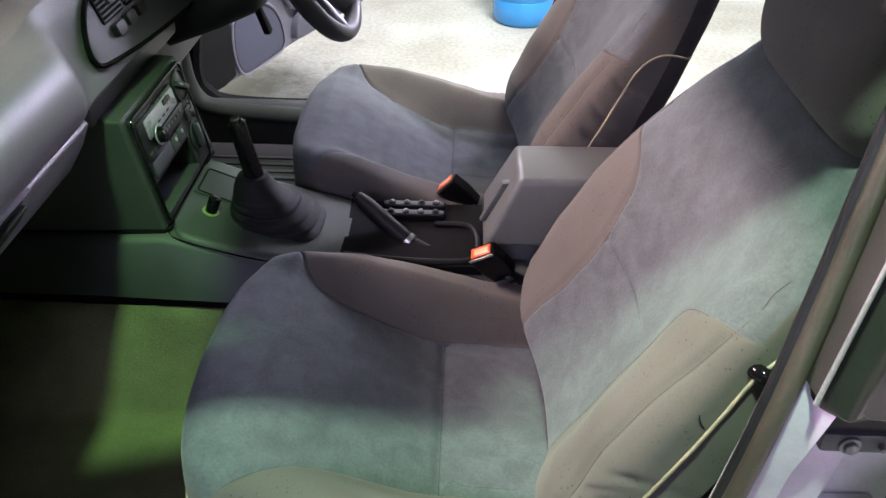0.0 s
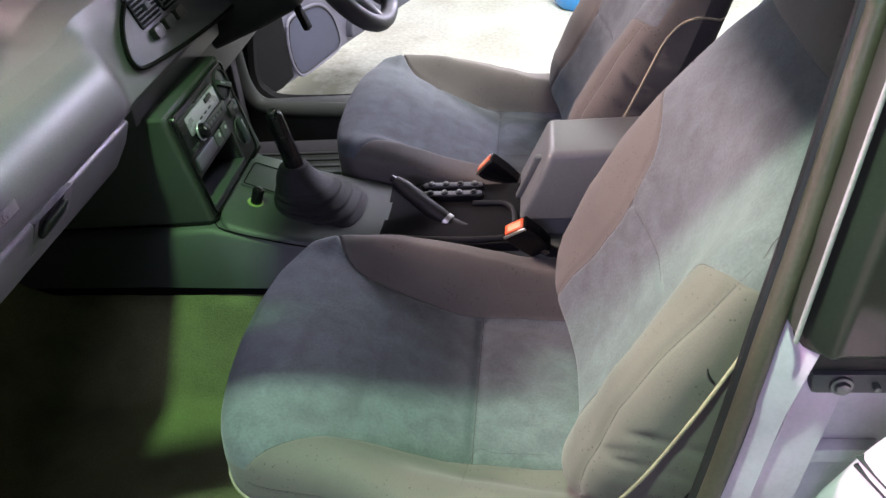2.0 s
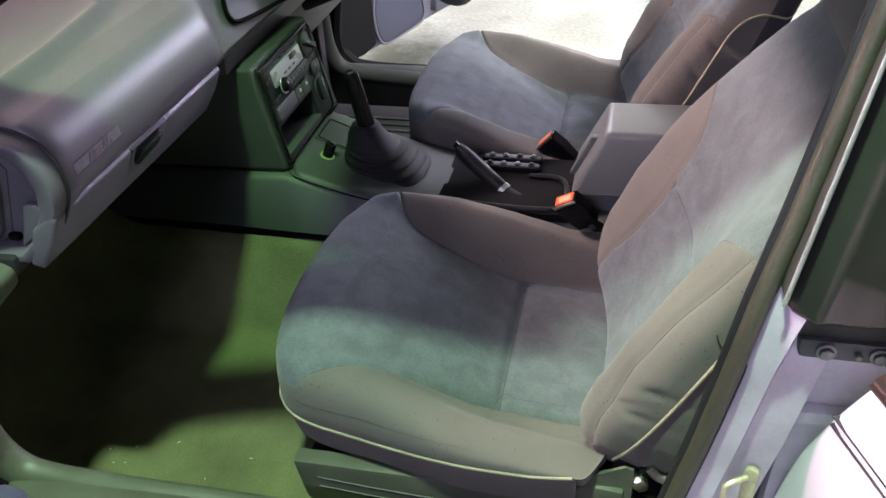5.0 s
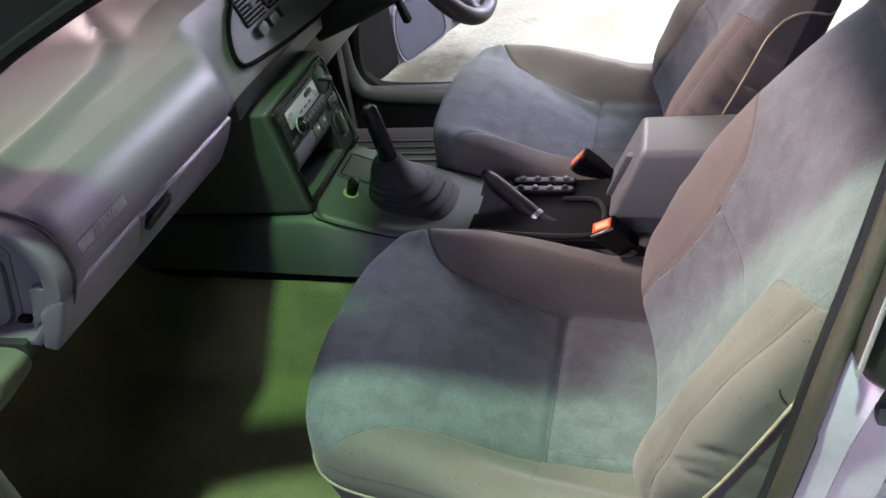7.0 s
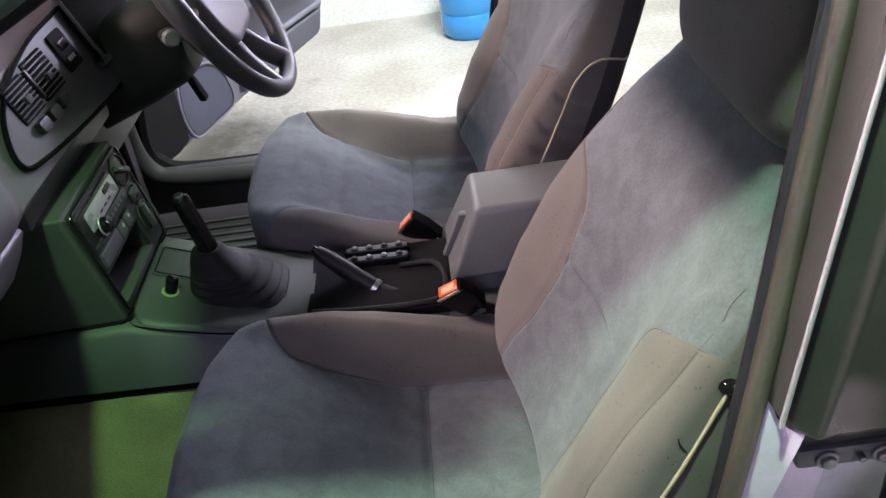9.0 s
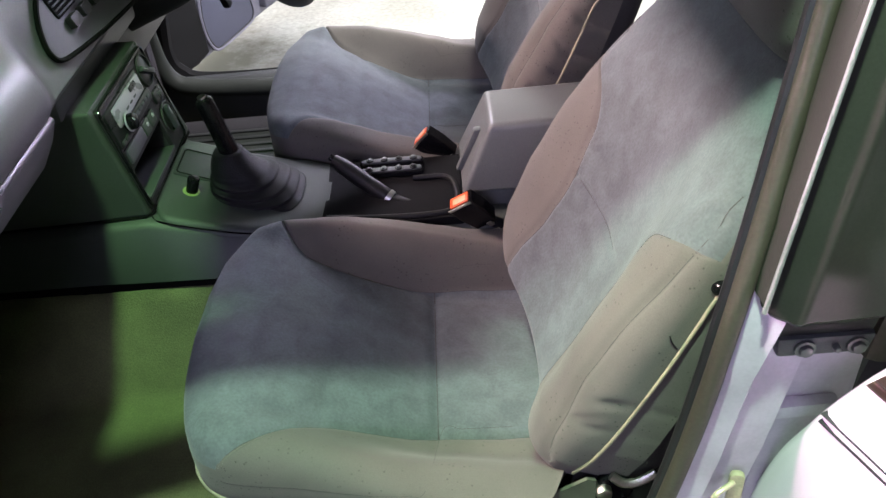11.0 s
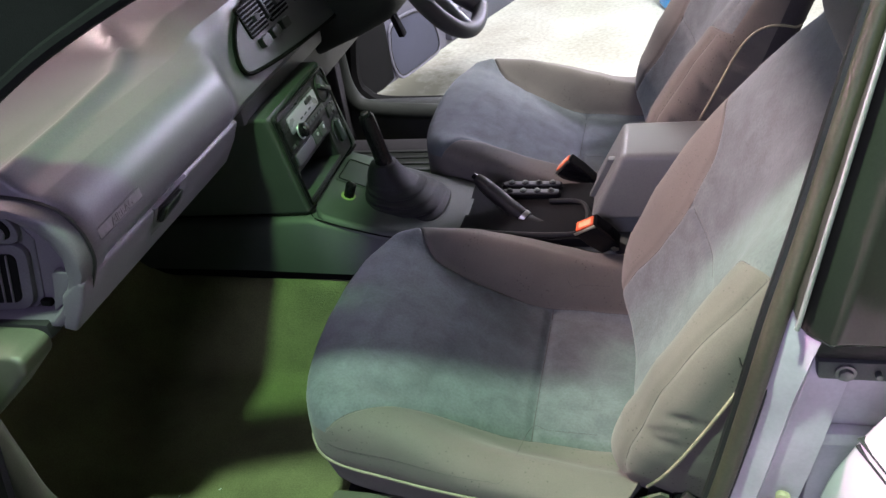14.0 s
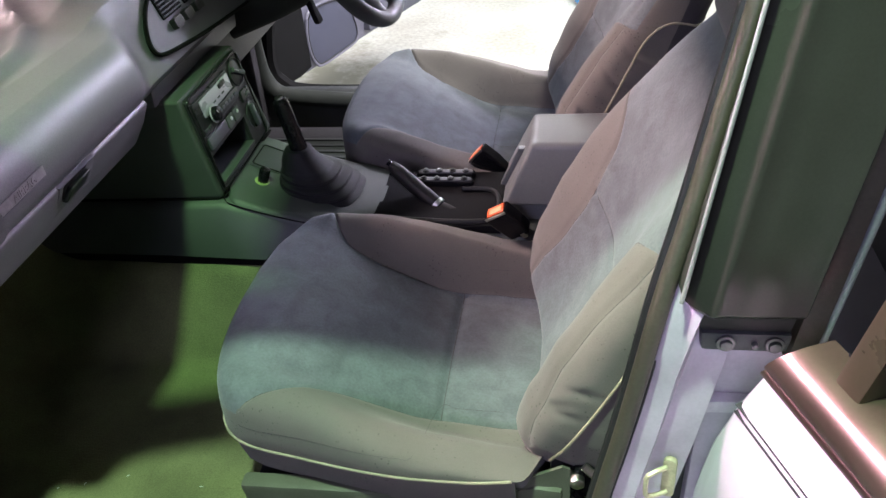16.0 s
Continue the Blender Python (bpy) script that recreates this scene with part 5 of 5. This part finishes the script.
def gear_lever():
    t = thing("gear_lever", "gear lever with black stick and ribbed leatherette gaiter", "gear lever")
    rings = []
    n = 60
    for i in range(n + 1):
        u = i / n
        c = Vector((-0.262 - 0.029 * smooth01(u * 1.1), CY, 0.552 + 0.084 * u))
        ax = interp(u, [(0, 0.070), (0.05, 0.068), (0.22, 0.062), (0.42, 0.049), (0.62, 0.038), (0.85, 0.028), (1, 0.022)])
        ay = interp(u, [(0, 0.062), (0.05, 0.060), (0.22, 0.055), (0.42, 0.044), (0.62, 0.034), (0.85, 0.027), (1, 0.022)])
        fold = smooth01((0.60 - u) / 0.15)
        ring = []
        for a in np.linspace(0, 2 * math.pi, 48, endpoint=False):
            e = 2.0 + 1.3 * (1 - u)
            ca, sa = math.cos(a), math.sin(a)
            r = (abs(ca) ** e + abs(sa) ** e) ** (-1 / e)
            k = 0.0036 * fold * math.sin(u * 44 + 0.7 * math.sin(2 * a) + 0.5 * ca) * (0.75 + 0.35 * ca)
            ring.append(c + Vector(((ax + k) * r * ca, (ay + k) * r * sa, 0.0035 * fold * math.sin(2 * a + 1.0) + 0.012 * (ca < 0) * (1 - u) * -ca)))
        rings.append(ring)
    part("gaiter", loft(rings), LEATHER, t, "black creased leatherette gaiter", 70)
    part("gaiter_rim", tube([(-0.262 + 0.074 * math.cos(a) * abs(math.cos(a)) ** -0.35, CY + 0.066 * math.sin(a) * (abs(math.sin(a)) + 1e-6) ** -0.35, 0.556 - 0.20 * 0.070 * math.cos(a)) for a in np.linspace(0.001, 2 * math.pi + 0.001, 49)], 0.0035, 96, 8, smooth_line=False), LEATHER, t, "stitched foot of the gaiter")
    part("stick", tube([(-0.288, CY, 0.628), (-0.294, CY, 0.66), (-0.304, CY, 0.712), (-0.3065, CY, 0.7245)], 0.0130, 30, 18, radii=[0.0150, 0.0145, 0.0140, 0.0135, 0.0130, 0.0125, 0.009]), GLOSSB, t, "gloss black stick")
    part("stick_tip", tube([(-0.3058, CY, 0.7205), (-0.3072, CY, 0.7275)], 0.0065, 4, 14), STEEL, t, "bright metal stick end")
    return t


gear_lever()


def handbrake():
    t = thing("handbrake", "black handbrake lever lying between the seats", "handbrake")
    part("grip", tube([(-0.140, 1.190, 0.592), (-0.10, 1.172, 0.563), (-0.060, 1.152, 0.538)], 0.013, 30, 14, radii=[0.0085, 0.0125, 0.0130, 0.0135, 0.0130, 0.0135, 0.0125]), SATINB, t, "satin black grip")
    for k in range(3):
        c = Vector((-0.140, 1.190, 0.592)).lerp(Vector((-0.10, 1.172, 0.563)), 0.15 + 0.42 * k)
        part("finger_ridge", tube([c + Vector((-0.004, 0, -0.010)), c + Vector((0.003, -0.003, -0.013)), c + Vector((0.009, -0.006, -0.014))], 0.0058, 8, 10, radii=[0.0035, 0.006, 0.0035]), SATINB, t)
    part("collar", tube([(-0.062, 1.153, 0.539), (-0.056, 1.150, 0.535)], 0.0142, 3, 14), STEEL, t, "bright metal collar")
    part("button", tube([(-0.145, 1.192, 0.596), (-0.137, 1.188, 0.590)], 0.0055, 4, 10), GLOSSB, t, "black release button")
    part("lever", tube([(-0.056, 1.150, 0.535), (-0.01, 1.126, 0.528), (0.035, 1.102, 0.520)], 0.010, 10, 10, radii=[0.011, 0.011, 0.009]), SATINB, t)
    part("gaiter", tube([(-0.03, 1.137, 0.530), (0.01, 1.116, 0.522), (0.045, 1.098, 0.516)], 0.016, 16, 12, radii=[0.012, 0.016, 0.015, 0.018], squash=0.7), RUBBER, t, "black rubber gaiter")
    return t


handbrake()
for k in range(2):
    sp = thing("switch_plate", "black switch plate with silver rocker keys on the tunnel", "switch", group="tunnel switches")
    y = 1.210 + 0.027 * k
    part("plate", moved(plate(0.104, 0.0185, 0.0085, 0.008, Matrix()), pose(-0.055, y, 0.5480)), MATTB, sp)
    part("face", moved(plate(0.097, 0.0130, 0.006, 0.003, Matrix()), pose(-0.055, y, 0.5528)), PANELGREY, sp, "grey switch face")
    for i in range(4):
        x = -0.090 + 0.0235 * i
        part("rocker_ring", moved(disc(0.0062, 0.003, 18, 0.0008), pose(x, y, 0.5545)), BLACK, sp)
        part("rocker_key", moved(disc(0.0040, 0.005, 14, 0.0015), pose(x, y, 0.5562)), LIDGREY if (i + k) % 3 else BLACK, sp)


def armrest():
    t = thing("armrest_box", "grey plastic armrest box with chamfered lid between seats", "armrest")
    part("bin", hexa([(0.045, 1.125, 0.44), (0.40, 1.105, 0.44), (0.40, 1.235, 0.44), (0.045, 1.215, 0.44), (0.058, 1.120, 0.563), (0.40, 1.105, 0.563), (0.40, 1.235, 0.563), (0.058, 1.220, 0.563)], 0.008), LIDGREY, t, "grey plastic bin")
    part("lid", hexa([(0.054, 1.102, 0.566), (0.42, 1.102, 0.566), (0.42, 1.25, 0.566), (0.054, 1.25, 0.566), (0.101, 1.126, 0.664), (0.42, 1.126, 0.668), (0.42, 1.238, 0.668), (0.101, 1.238, 0.664)], 0.009, 3), LIDGREY, t, "grey padded lid")
    part("lid_tab", hexa([(0.048, 1.158, 0.572), (0.066, 1.158, 0.572), (0.066, 1.172, 0.572), (0.048, 1.172, 0.572), (0.079, 1.158, 0.640), (0.095, 1.158, 0.640), (0.095, 1.172, 0.640), (0.079, 1.172, 0.640)], 0.004), LIDGREY, t)
    return t


arm = armrest()


def buckle(at, wide, down):
    """A buckle whose button's middle is at that place; wide: along the button, down: from the button to the belt."""
    t = thing("belt_buckle", "black seat belt buckle with orange release button", "seat belt buckle", group="belt buckles")
    part("housing", prism([(-0.0175, -0.062), (0.0175, -0.062), (0.0215, -0.030), (0.0205, 0.0), (-0.0205, 0.0), (-0.0215, -0.030)], -0.0125, 0.0125, "y", 0.0035, 3), GLOSSB, t)
    part("release_button", box(-0.0165, 0.0165, -0.0085, 0.0085, -0.004, 0.0022, 0.002), ORANGE, t, "orange release button")
    # pale slab laid on the button paints its glare
    part("button_glare", box(-0.0105, 0.0125, -0.0055, 0.0040, 0.0015, 0.0030, 0.0006), GLAREORANGE, t, "pale glare painted on the middle of the button")
    part("button_lip", box(-0.0195, 0.0195, -0.0125, -0.0105, -0.003, 0.0015, 0.0006), STEEL, t)
    part("stem", tube([(0, 0, -0.055), (0.008, 0, -0.10), (0.022, 0, -0.15)], 0.009, 10, squash=0.5), BLACK, t)
    part("stem_clip", box(0.004, 0.012, -0.014, -0.010, -0.066, -0.056, 0.001), STEEL, t)
    w, u = Vector(wide).normalized(), -Vector(down).normalized()
    w = (w - u * w.dot(u)).normalized()
    n = u.cross(w)
    t.matrix_world = Matrix(((w.x, n.x, u.x, at[0]), (w.y, n.y, u.y, at[1]), (w.z, n.z, u.z, at[2]), (0, 0, 0, 1)))
    return t


buckle((0.050, 1.060, 0.585), (0.83, -0.25, 0.55), (0.60, 0.25, -0.75))
buckle((-0.006, 1.290, 0.562), (0.64, -0.20, 0.75), (0.75, -0.05, -0.65))

# ---- striker and rear door ----
striker = thing("door_striker", "yellow-passivated steel door striker on the post", "striker")
part("base", plate(0.012, 0.048, 0.0055, 0.006, facing((0.258, 0.503, 0.660), (1, -0.25, 0), (0.05, 0, 1))), BRASS, striker)
part("loop", tube([(0.255, 0.5005, 0.675), (0.245, 0.4955, 0.674), (0.2385, 0.4925, 0.671), (0.237, 0.492, 0.665), (0.2375, 0.492, 0.650), (0.2395, 0.4925, 0.645), (0.247, 0.4955, 0.643), (0.257, 0.4995, 0.644)], 0.0024, 40), BRASS, striker)

rear_door = thing("rear_door", "white rear car door standing open with bronze belt moulding", "car door")
RD = facing((0.312, 0.452, 0.0), (0.37, -0.93, 0), (0, 0, 1))


FRONT_EDGE = [(0.28, -0.17), (0.45, -0.13), (0.588, -0.093), (0.698, -0.066), (0.774, -0.038), (0.832, -0.013), (0.855, 0.0)]


def door_skin():
    rings = []
    for z in np.linspace(0.28, 0.842, 30):
        bow = -0.03 * ((z - 0.74) / 0.4) ** 2
        s0 = interp(z, FRONT_EDGE)
        ring = []
        for ds, dn in ((0, -0.012), (0.002, -0.006), (0.007, -0.002), (0.02, 0)):
            ring.append(RD @ Vector((s0 + ds, z, bow + dn)))
        for q in (0.35, 0.70, 0.74):
            ring.append(RD @ Vector((q, z, bow)))
        for q in (0.74, s0 + 0.006):
            ring.append(RD @ Vector((q, z, bow - 0.03)))
        rings.append(ring)
    return loft(rings)


part("skin", door_skin(), PAINT, rear_door, "white painted outer skin", 40)
for z, tall in ((0.773, 0.0010), (0.7645, 0.0020)):
    part("pinstripe", moved(box(-0.035, 0.72, z, z + tall, -0.008, 0.0008, 0), RD), CHAR, rear_door)
def moulding(profile, q0, q1, slant):
    """A moulding along the door's waist: its (height, out) profile, its front end cut on a slant."""
    return loft([[RD @ Vector((q + slant * (z - 0.835), z, n)) for z, n in profile] for q in (q0, (q0 + q1) / 2, q1)])


part("belt_moulding", moulding([(0.832, -0.03), (0.832, 0.004), (0.834, 0.0065), (0.838, 0.0075), (0.8405, 0.0065), (0.8415, 0.0045), (0.8430, 0.0045), (0.8445, 0.0080), (0.849, 0.0105), (0.856, 0.0105), (0.863, 0.0075), (0.869, 0.001), (0.8725, -0.008), (0.874, -0.018), (0.874, -0.03)], -0.006, 0.74, 0.55), BRONZE, rear_door, "ribbed bronze belt moulding")
part("belt_lip", moved(box(0.03, 0.74, 0.866, 0.876, -0.045, -0.028, 0.003), RD), MATTB, rear_door)
part("window_frame", moved(hexa([(0.046, 0.865, -0.028), (0.070, 0.865, -0.028), (0.070, 0.865, -0.006), (0.046, 0.865, -0.006), (0.066, 1.24, -0.125), (0.094, 1.24, -0.125), (0.094, 1.24, -0.100), (0.066, 1.24, -0.100)], 0.004), RD), OLIVEM, rear_door, "brown window frame")

# ---- front doors ----
def loft_ring(s0, s1, z0, z1, d):
    out = bmesh.new()
    pts = [((s0 + s1) / 2 + a * 1.01, (z0 + z1) / 2 + b * 1.01, d) for a, b in rounded(s1 - s0, z1 - z0, 0.08, 10)]
    v, f = tube(pts + pts[:1], 0.004, smooth_line=False)
    made = [out.verts.new(q) for q in v]
    for q in f:
        out.faces.new([made[i] for i in q])
    return out


def front_door(side, angle, depth, s0, s1, z0, z1, low):
    t = thing("front_door", "white front car door swung open with blue-grey trim card", "car door", group="front doors")
    u = Vector((math.cos(radians(angle)), side * math.sin(radians(angle)), 0))
    F = facing((-0.64, CY + side * 0.70, 0.0), u, (0, 0, 1))
    k = 1 if F.to_3x3().col[2].x > 0 else -1
    def slab(s0, s1, z0, z1, d0, d1, bevel=0.008):
        a, b = sorted((k * d0, k * d1))
        return moved(box(s0, s1, z0, z1, a, b, bevel, 3), F)
    def cut(profile, d0, d1, bevel=0.004):
        return moved(prism(profile, *sorted((k * d0, k * d1)), "z", bevel, 3), F)
    part("skin", slab(0, 0.98, low, 0.87, -0.11, -0.05, 0.012), PAINT, t, "white outer skin")
    part("sill_rubber", slab(0.02, 0.96, 0.86, 0.88, -0.06, -0.01, 0.004), RUBBER, t)
    if side < 0:
        part("trim_card", slab(0.03, 0.95, low + 0.02, 0.86, -0.05, -0.01, 0.01), CARD, t, "blue-grey trim card")
        part("map_pocket", moved(prism(rounded(s1 - s0, z1 - z0, 0.08, 10), *sorted((k * -0.015, k * depth)), "z", 0.03, 4), F @ pose((s0 + s1) / 2, (z0 + z1) / 2, 0)), CARD, t, "blue-grey speaker pocket")
        part("pocket_piping", moved(loft_ring(s0, s1, z0, z1, k * (depth - 0.045)), F), BLACK, t)
        part("hinge_lining", slab(0.0, 0.10, 0.41, 0.86, -0.05, 0.0, 0.006), BLACK, t, "black hinge side lining")
        part("armrest", slab(0.30, 0.85, 0.64, 0.70, -0.015, 0.05, 0.02), CARD, t)
        return t
    part("trim_card", cut([(0.20, 0.392), (0.46, 0.396), (0.975, 0.404), (1.0, 0.425), (1.06, 0.49), (1.08, 0.86), (0.20, 0.86)], -0.05, -0.012, 0.006), CARDRIM, t, "pale lavender trim card")
    part("hinge_lining", cut([(0.0, 0.40), (0.17, 0.395), (0.222, 0.405), (0.218, 0.86), (0.0, 0.86)], -0.05, -0.002, 0.008), MATTB, t, "black hinge side lining")
    cloth = [(0.232, 0.535), (0.224, 0.49), (0.228, 0.44), (0.245, 0.405), (0.268, 0.393), (0.33, 0.394), (0.42, 0.400), (0.440, 0.408), (0.449, 0.425), (0.446, 0.455), (0.432, 0.495), (0.405, 0.53), (0.365, 0.552), (0.30, 0.558), (0.25, 0.552)]
    speaker = part("speaker_cover", cut(cloth, -0.02, -0.004, 0.004), CARD, t, "blue-grey cloth speaker cover")
    part("cover_rim", tube([F @ Vector((a, b, k * -0.006)) for a, b in cloth + cloth[:1]], 0.0045, 90, 8), CARDRIM, speaker, "pale rim of the cover")
    inner = [(0.337 + (a - 0.337) * 0.955, 0.475 + (b - 0.475) * 0.94) for a, b in cloth]
    part("cover_seam", tube([F @ Vector((a, b, k * -0.0035)) for a, b in inner + inner[:1]], 0.0018, 90, 6), BLACK, speaker)
    part("map_pocket", cut([(0.490, 0.416), (0.52, 0.411), (0.95, 0.414), (0.972, 0.424), (1.0, 0.478), (0.56, 0.488), (0.525, 0.484), (0.505, 0.468), (0.494, 0.445)], -0.02, 0.010, 0.005), CARDMID, t, "grey-blue lower door pocket")
    part("pocket_ledge", tube([F @ Vector((a, b, k * -0.006)) for a, b in ((0.47, 0.54), (0.50, 0.505), (0.56, 0.497), (0.78, 0.496), (1.02, 0.492))], 0.010, 40, 10), CARDRIM, t, "pale ledge over the pocket")
    part("armrest", slab(0.42, 0.95, 0.62, 0.70, -0.015, 0.05, 0.02), CARDMID, t)
    return t


front_door(1, 68, 0.045, 0.155, 0.50, 0.42, 0.62, 0.41)
front_door(-1, 66, 0.135, 0.025, 0.42, 0.34, 0.552, 0.38)


# ---- rear bench ----
bench = thing("rear_bench", "dark grey cloth rear bench seat behind the front seats", "rear seat")
part("cushion", prism([(0.72, 0.40), (0.72, 0.54), (0.78, 0.58), (1.15, 0.52), (1.15, 0.38)], CY - 0.56, CY + 0.56, "y", 0.03, 4), WEAVE, bench)
part("backrest", prism([(1.10, 0.46), (1.14, 0.50), (1.36, 1.02), (1.44, 1.02), (1.44, 0.44)], CY - 0.54, CY + 0.54, "y", 0.03, 4), WEAVE, bench)
part("base", box(0.74, 1.4, CY - 0.55, CY + 0.55, 0.25, 0.42, 0.01), BLACK, bench)
# rear floor takes the dark carpet colour for the shade there
part("rear_footwell", box(0.50, 1.45, CY - 0.605, CY + 0.605, 0.255, 0.30, 0.004), DARKCARPET, car)
for side in (-1, 1):
    part("quarter_panel", hexa([(1.0, CY + side * 0.66, 0.40), (1.5, CY + side * 0.66, 0.40), (1.5, CY + side * 0.60, 0.40), (1.0, CY + side * 0.60, 0.40), (1.25, CY + side * 0.60, 1.25), (1.5, CY + side * 0.58, 1.25), (1.5, CY + side * 0.54, 1.25), (1.25, CY + side * 0.54, 1.25)], 0.01), CHAR, car, "charcoal rear quarter trim")


# ---- small traces ----
def carpet_lint():
    random.seed(7)
    verts, faces = [], []
    for x, y in ((-0.563, 0.680), (-0.545, 0.658), (-0.528, 0.661), (-0.505, 0.631), (-0.526, 0.691), (-0.468, 0.710), (-0.40, 0.655), (-0.35, 0.70)):
        a, l, b = random.uniform(0, 3.1), random.uniform(0.0012, 0.0032), random.uniform(0.0004, 0.0008)
        c, q, z = math.cos(a), math.sin(a), carpet_height(x, y) + 0.005
        k = len(verts)
        verts += [(x + c * l - q * b, y + q * l + c * b, z), (x - c * l - q * b, y - q * l + c * b, z), (x - c * l + q * b, y - q * l - c * b, z), (x + c * l + q * b, y + q * l - c * b, z), (x, y, z + 0.0016)]
        faces += [(k, k + 1, k + 4), (k + 1, k + 2, k + 4), (k + 2, k + 3, k + 4), (k + 3, k, k + 4), (k, k + 3, k + 2, k + 1)]
    return verts, faces


tagged(part("carpet_lint", carpet_lint(), LABEL), "pale lint flecks lying on the green carpet", "lint", kind="stuff")
leaf = thing("dry_leaf", "small dark dry leaf scrap lying on the carpet", "leaf")
part("blade", [(tube([(-0.343, 0.609, 0.372), (-0.334, 0.613, 0.3735), (-0.322, 0.618, 0.372)], 0.004, 8, 6, radii=[0.001, 0.004, 0.0012], squash=0.35))][0], THREAD, leaf)
part("flank_mark", tube([(0.2295, -0.2068, 0.7225), (0.232, -0.2074, 0.7145), (0.237, -0.2074, 0.7065)], 0.0007, 8, 5), BLACK, near_seat, "small dark snag in the cloth")
